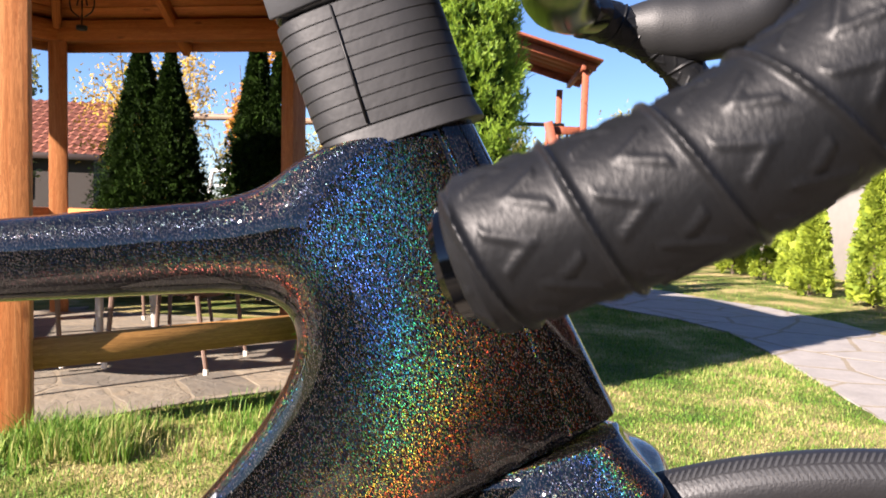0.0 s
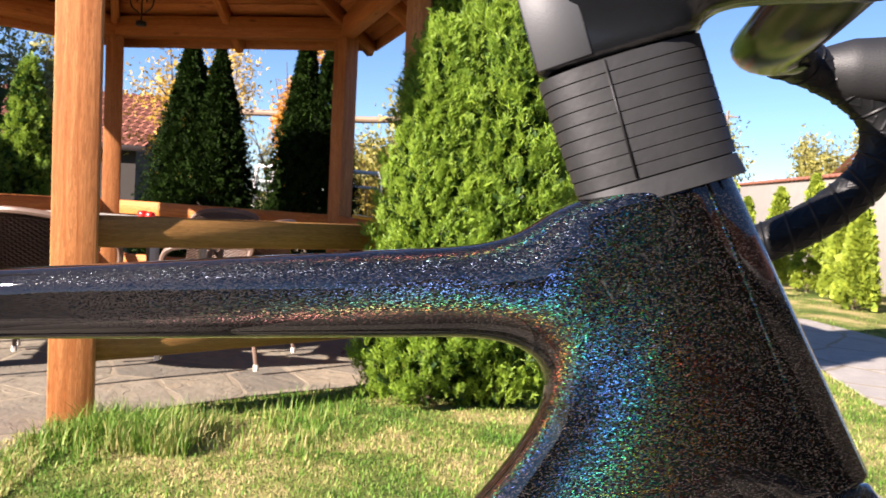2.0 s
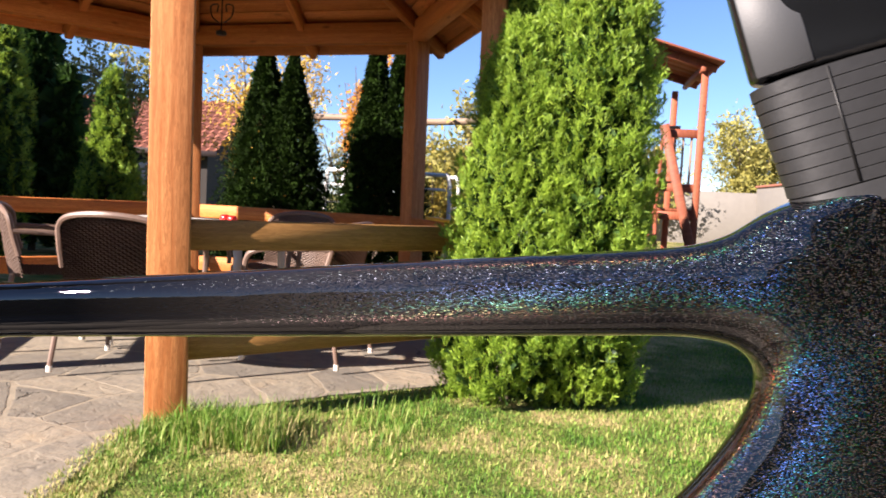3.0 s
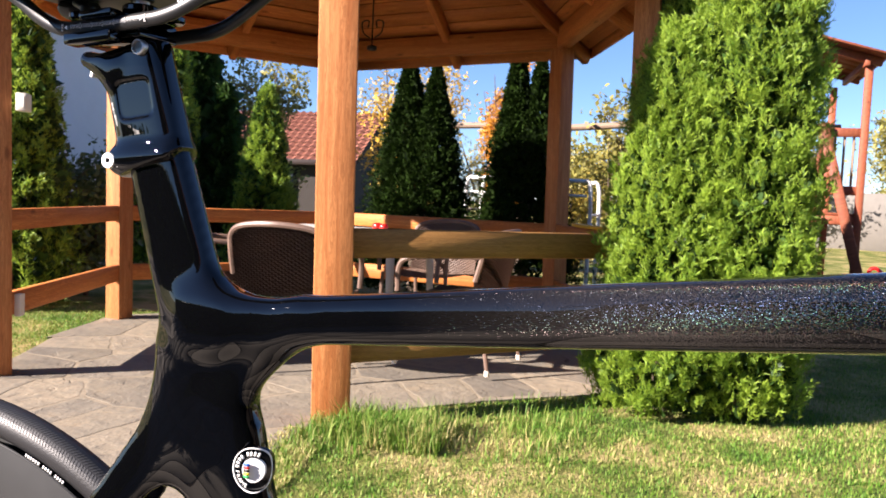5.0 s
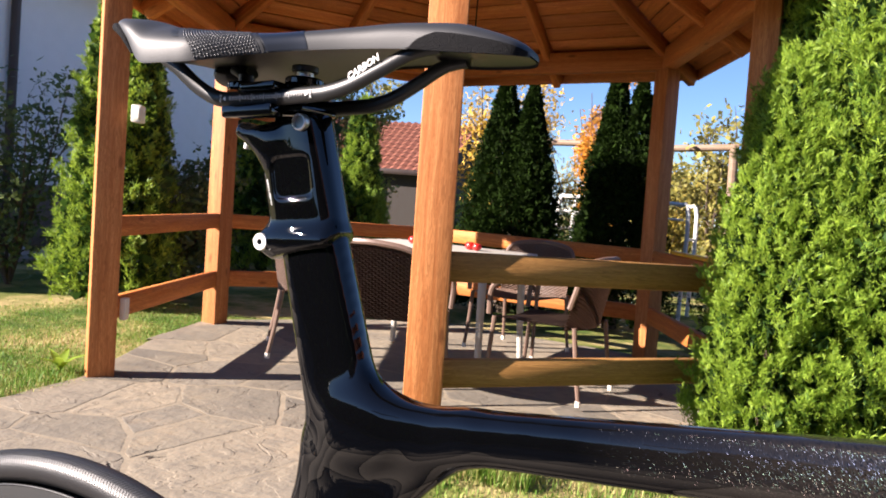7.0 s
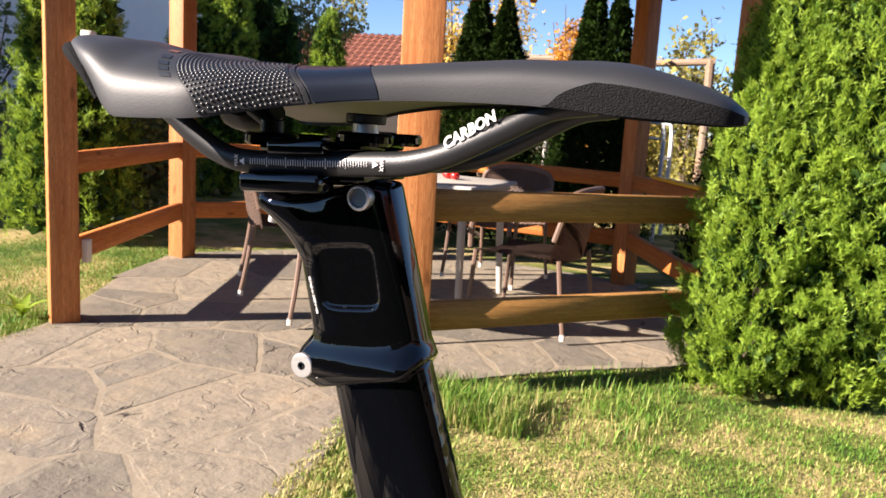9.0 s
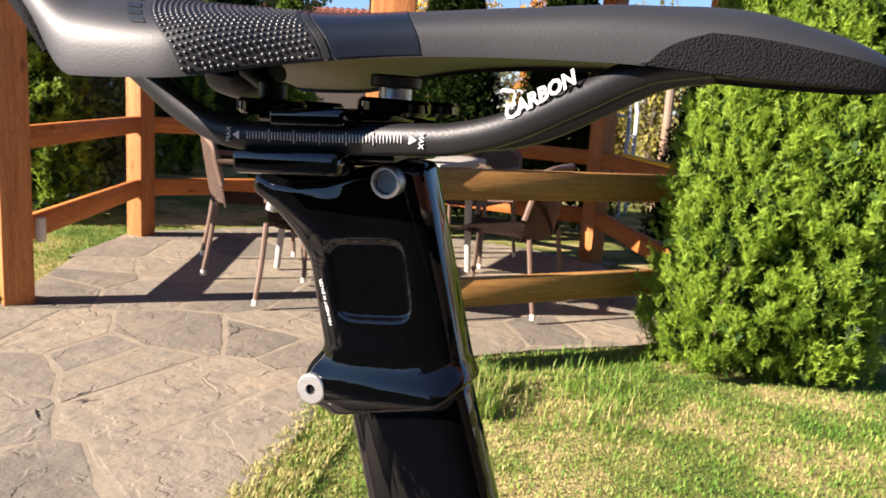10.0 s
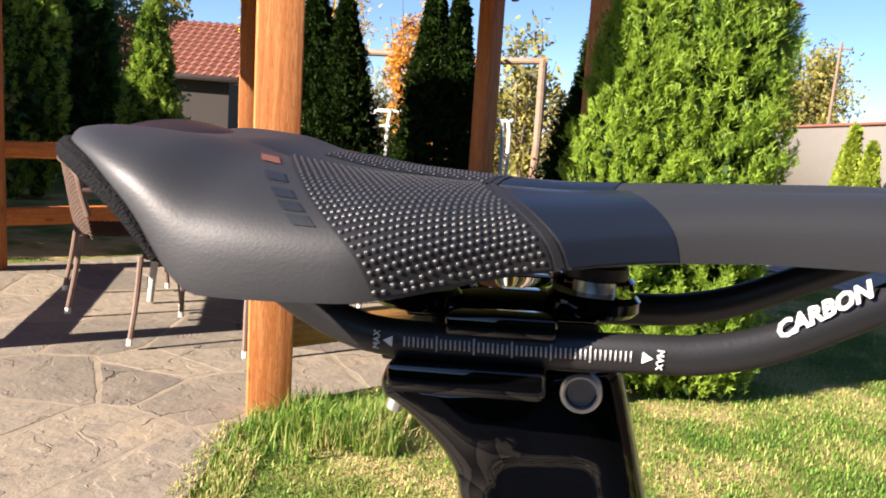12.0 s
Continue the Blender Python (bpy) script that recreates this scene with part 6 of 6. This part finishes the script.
# ---- white tube frame, pole rail ----
frame_set = empty("swing_frame", "white painted tube frame behind the conifers", "swing frame", at=(-2.3, 8.0, 0))
for x in (-2.95, -1.56):
    bm = bmesh.new()
    tube(bm, [(x, 7.9, 0.0), (x, 7.9, 1.1), (x + (0.1 if x < -2 else -0.1), 7.9, 1.21)], 0.022, 10, 4)
    tube(bm, [(x, 8.5, 0.0), (x, 8.5, 1.1), (x + (0.1 if x < -2 else -0.1), 8.5, 1.21)], 0.022, 10, 4)
    tube(bm, [(x, 7.9, 0.85), (x, 8.5, 0.85)], 0.015, 8, 2)
    part("upright", bm, MAT_WHITEPAINT, frame_set)
bm = bmesh.new()
tube(bm, [(-2.87, 7.9, 1.21), (-2.2, 7.9, 1.22), (-1.64, 7.9, 1.21)], 0.022, 10, 3)
tube(bm, [(-2.9, 7.9, 1.05), (-2.2, 7.9, 1.06), (-1.6, 7.9, 1.05)], 0.014, 10, 3)
part("crossbar", bm, MAT_WHITEPAINT, frame_set)
pergola = empty("pole_rail", "weathered wooden pole rail on posts", "rail", at=(-2.4, 9.0, 0))
bm = bmesh.new()
tube(bm, [(-4.3, 9.0, 1.86), (-3.2, 9.0, 1.90), (-2.2, 9.0, 1.88), (-1.25, 9.0, 1.93)], [0.045, 0.04, 0.042, 0.04], 10, 4)
part("pole", bm, MAT_POLE, pergola)
for x in (-4.2, -1.3):
    bm = bmesh.new()
    tube(bm, [(x, 9.0, 0), (x + 0.02, 9.0, 1.0), (x, 9.0, 1.95)], 0.05, 10, 3)
    part("post", bm, MAT_POLE, pergola)

# ---- houses and boundary wall ----
def house(name, label, corners, eave, ridge, mat_wall, over=0.35):
    """A house on a rectangle: a, b the near wall's ends, depth away from the camera; gable ridge along the near wall."""
    (ax, ay), (bx, by), depth = corners
    h = empty(name, label, "house", at=((ax + bx) / 2, (ay + by) / 2, 0))
    d = Vector((bx - ax, by - ay, 0))
    length = d.length
    d.normalize()
    n = Vector((-d.y, d.x, 0))
    if n.dot(Vector(((ax + bx) / 2, (ay + by) / 2, 0))) < 0:
        n = -n
    m = Matrix.Translation((ax, ay, 0)) @ Matrix((d, n, (0, 0, 1))).transposed().to_4x4()
    P = lambda u, v, z: m @ Vector((u, v, z))
    bm = bmesh.new()
    lo = [bm.verts.new(P(u, v, -0.05)) for u, v in ((0, 0), (length, 0), (length, depth), (0, depth))]
    hi = [bm.verts.new(P(u, v, eave)) for u, v in ((0, 0), (length, 0), (length, depth), (0, depth))]
    g0, g1 = bm.verts.new(P(0, depth / 2, ridge)), bm.verts.new(P(length, depth / 2, ridge))
    bm.faces.new((lo[0], lo[1], hi[1], hi[0])), bm.faces.new((lo[2], lo[3], hi[3], hi[2]))
    bm.faces.new((lo[1], lo[2], hi[2], g1, hi[1])), bm.faces.new((lo[3], lo[0], hi[0], g0, hi[3]))
    bm.faces.new((hi[0], hi[1], g1, g0)), bm.faces.new((hi[2], hi[3], g0, g1))
    part("wall", bm, mat_wall, h, "", False)
    k = (ridge - eave) / (depth / 2)
    for side in (0, 1):
        bm = bmesh.new()
        nrow = 12
        for r in range(nrow):
            v0 = -over + (depth / 2 + over) * r / nrow
            v1 = -over + (depth / 2 + over) * (r + 1) / nrow + 0.03
            z0, z1 = eave + k * v0 + 0.14, eave + k * v1 + 0.10
            if side:
                v0, v1 = depth - v0, depth - v1
            cols = int((length + 2 * over) / 0.24)
            prev = None
            for c in range(cols * 4 + 1):
                u = -over + (length + 2 * over) * c / (cols * 4)
                wv = 0.03 * math.cos(c * math.pi / 2)
                pair = (bm.verts.new(P(u, v0, z0 + wv)), bm.verts.new(P(u, v1, z1 + wv)))
                if prev:
                    bm.faces.new((prev[0], pair[0], pair[1], prev[1]))
                prev = pair
        tagged(part("roof", bm, MAT_TILE, h, "clay tile roof"), kind="stuff")
        bm = bmesh.new()
        vv = -over if not side else depth + over
        bar(bm, P(-over, vv, eave - k * over + 0.06), P(length + over, vv, eave - k * over + 0.06), 0.03, 0.16, 0.004)
        part("fascia", bm, MAT_DARKTRIM, h)
    bm = bmesh.new()
    vs = [P(-over, -over, eave - k * over), P(length + over, -over, eave - k * over), P(length + over, 0.02, eave), P(-over, 0.02, eave)]
    bm.faces.new([bm.verts.new(v) for v in vs])
    part("soffit", bm, MAT_DARKTRIM, h)
    return h, P, length


home, P, L = house("white_house", "white rendered house with dark eaves", ((-9.15, 0.9), (-9.95, 12.3), 8.0), 3.75, 5.2, MAT_RENDER, 0.6)
bm = bmesh.new()
tube(bm, [P(5.0, -0.08, 0), P(5.0, -0.08, 1.5), P(5.0, -0.08, 3.7)], 0.055, 10, 2)
part("drainpipe", bm, MAT_DARKTRIM, home, "dark brown drainpipe")
bm = bmesh.new()
bar(bm, P(0, -0.02, 0.38), P(L, -0.02, 0.38), 0.06, 0.86, 0.01)
part("plinth", bm, MAT_PLINTH, home, "dark rough stone plinth")
for u in (1.2,):
    bm = bmesh.new()
    block(bm, P(u, -0.02, 1.55), (1.1, 0.08, 1.3), Euler((0, 0, math.atan2(10.7, -0.75))).to_matrix(), 0.01)
    part("window", bm, MAT_GLASS, home)
# low stone edging in front of the house
bm = bmesh.new()
rng = random.Random(8)
for k in range(16):
    c = Vector((-8.6 + 0.12 * k, 4.35 + 0.16 * k, 0.06))
    bmesh.ops.create_icosphere(bm, subdivisions=2, radius=0.14, matrix=Matrix.Translation(c) @ Matrix.Diagonal((rng.uniform(0.8, 1.2), rng.uniform(0.7, 1), rng.uniform(0.6, 0.9), 1)))
for v in bm.verts:
    v.co += noise.noise_vector(v.co * 6) * 0.025
tagged(part("rock_edging", bm, MAT_PATH), "row of rough grey field stones along the bed", "stones", kind="stuff")

far, P2, L2 = house("far_house", "low house with a red clay tile roof", ((-17.4, 19.8), (-10.9, 20.6), 5.0), 2.05, 3.55, MAT_BROWNWALL, 0.4)
for u in (2.0, 4.4):
    bm = bmesh.new()
    block(bm, P2(u, -0.02, 1.2), (0.9, 0.08, 0.9), None, 0.01)
    part("window", bm, MAT_GLASS, far)
far, P2, L2 = house("far_house", "house with an orange-red tile roof behind the wall", ((11.9, 24.5), (19.5, 25.5), 6.0), 2.1, 3.6, MAT_CREAM, 0.4)
house("far_house", "house with an orange-red tile roof in the distance", ((16.0, 22.0), (24.0, 19.0), 6.0), 2.1, 3.6, MAT_CREAM, 0.4)
garden_wall = empty("boundary_wall", "pale rendered boundary wall with red tile coping", "wall", at=(5.6, 16, 0))
bm = bmesh.new()
bar(bm, (5.95, 8.0, 0.93), (5.35, 26.0, 0.93), 0.2, 1.92, 0.01)
part("wall_body", bm, MAT_WALL, garden_wall)
bm = bmesh.new()
for k in range(74):
    t0 = k / 74
    x, y = 5.95 - 0.6 * t0, 8.0 + 18.0 * t0
    bar(bm, (x, y + 0.005, 1.93), (x - 0.008, y + 0.24, 1.93), 0.34, 0.07, 0.02)
tagged(part("coping_tiles", bm, MAT_TILE, garden_wall), kind="stuff")
bm = bmesh.new()
bar(bm, (5.35, 26.0, 0.85), (-2.0, 27.5, 0.85), 0.2, 1.75, 0.01)
tagged(part("boundary_wall", bm, MAT_WALL), "pale rendered boundary wall at the far end of the garden", "wall")
bm = bmesh.new()
tube(bm, [(6.6, 27, 0), (6.6, 27, 2.5), (6.62, 27, 4.7)], [0.06, 0.05, 0.04], 10, 2)
bar(bm, (6.3, 27, 4.5), (6.95, 27, 4.5), 0.04, 0.05)
tagged(part("utility_pole", bm, MAT_POLE), "wooden utility pole in the distance", "pole")

bm = bmesh.new()
for k in range(18):
    for r in range(4):
        x, y = -5.4 + k * 0.5 + 0.25, 0.04 - r * 0.82
        block(bm, (x, y, float(ground_height(x, y)) - 0.013), (0.492, 0.805, 0.05), Euler((0, -math.atan(0.0525) if abs(x + 0.25) < 1.2 else 0, 0)).to_matrix(), 0.005)
tagged(part("terrace", bm, MAT_TERRACE), "grey-brown concrete slabs on the near side of the lawn", "terrace", kind="structure")
# an added, unseen hedge behind the camera keeps the bicycle's reflections dark
hedge = empty("hedge", "dense dark green hedge added unseen behind the camera for dark reflections", "hedge", at=(-1.5, -3.5, 0))
bm = bmesh.new()
block(bm, (-1.5, -3.5, 0.62), (10.0, 0.5, 1.35), None, 0.1, 2)
part("hedge_core", bm, MAT_THUJA_DARK, hedge)
g = np.random.default_rng(77)
hc = np.stack([g.uniform(-6.5, 3.5, 9000), np.full(9000, -3.24) + g.normal(0, 0.04, 9000), g.uniform(0, 1.28, 9000)], -1)
v, f = sprays(hc, np.tile(np.array([[0, 1.0, 0.2]]), (9000, 1)), 0.10, 78, 3)
arrays("foliage", v, f, MAT_THUJA_DARK, hedge)
# an added house out of view, dark so that the gloss paint mirrors black
house("neighbour_house", "plain dark board-clad house added unseen behind the camera for dark reflections", ((-1.6, -6.2), (6.6, -6.0), 5.0), 2.9, 4.2, MAT_CLAD, 0.4)

# a second added house out of view, mirrored dark by the head's front
house("neighbour_house", "plain dark board-clad house added unseen to the side for dark reflections", ((6.8, -7.0), (7.0, 3.0), 5.0), 2.9, 4.2, MAT_CLAD, 0.4)

# ---- stones last ----
paving("patio", PAVED, 135, 4, MAT_STONE, 0.017, "irregular flat sandstone paving with mortar joints", 0.0)
paving("garden_path", PATHWAY, 110, 9, MAT_PATH, 0.03, "grey stone garden path across the lawn", 0.0)
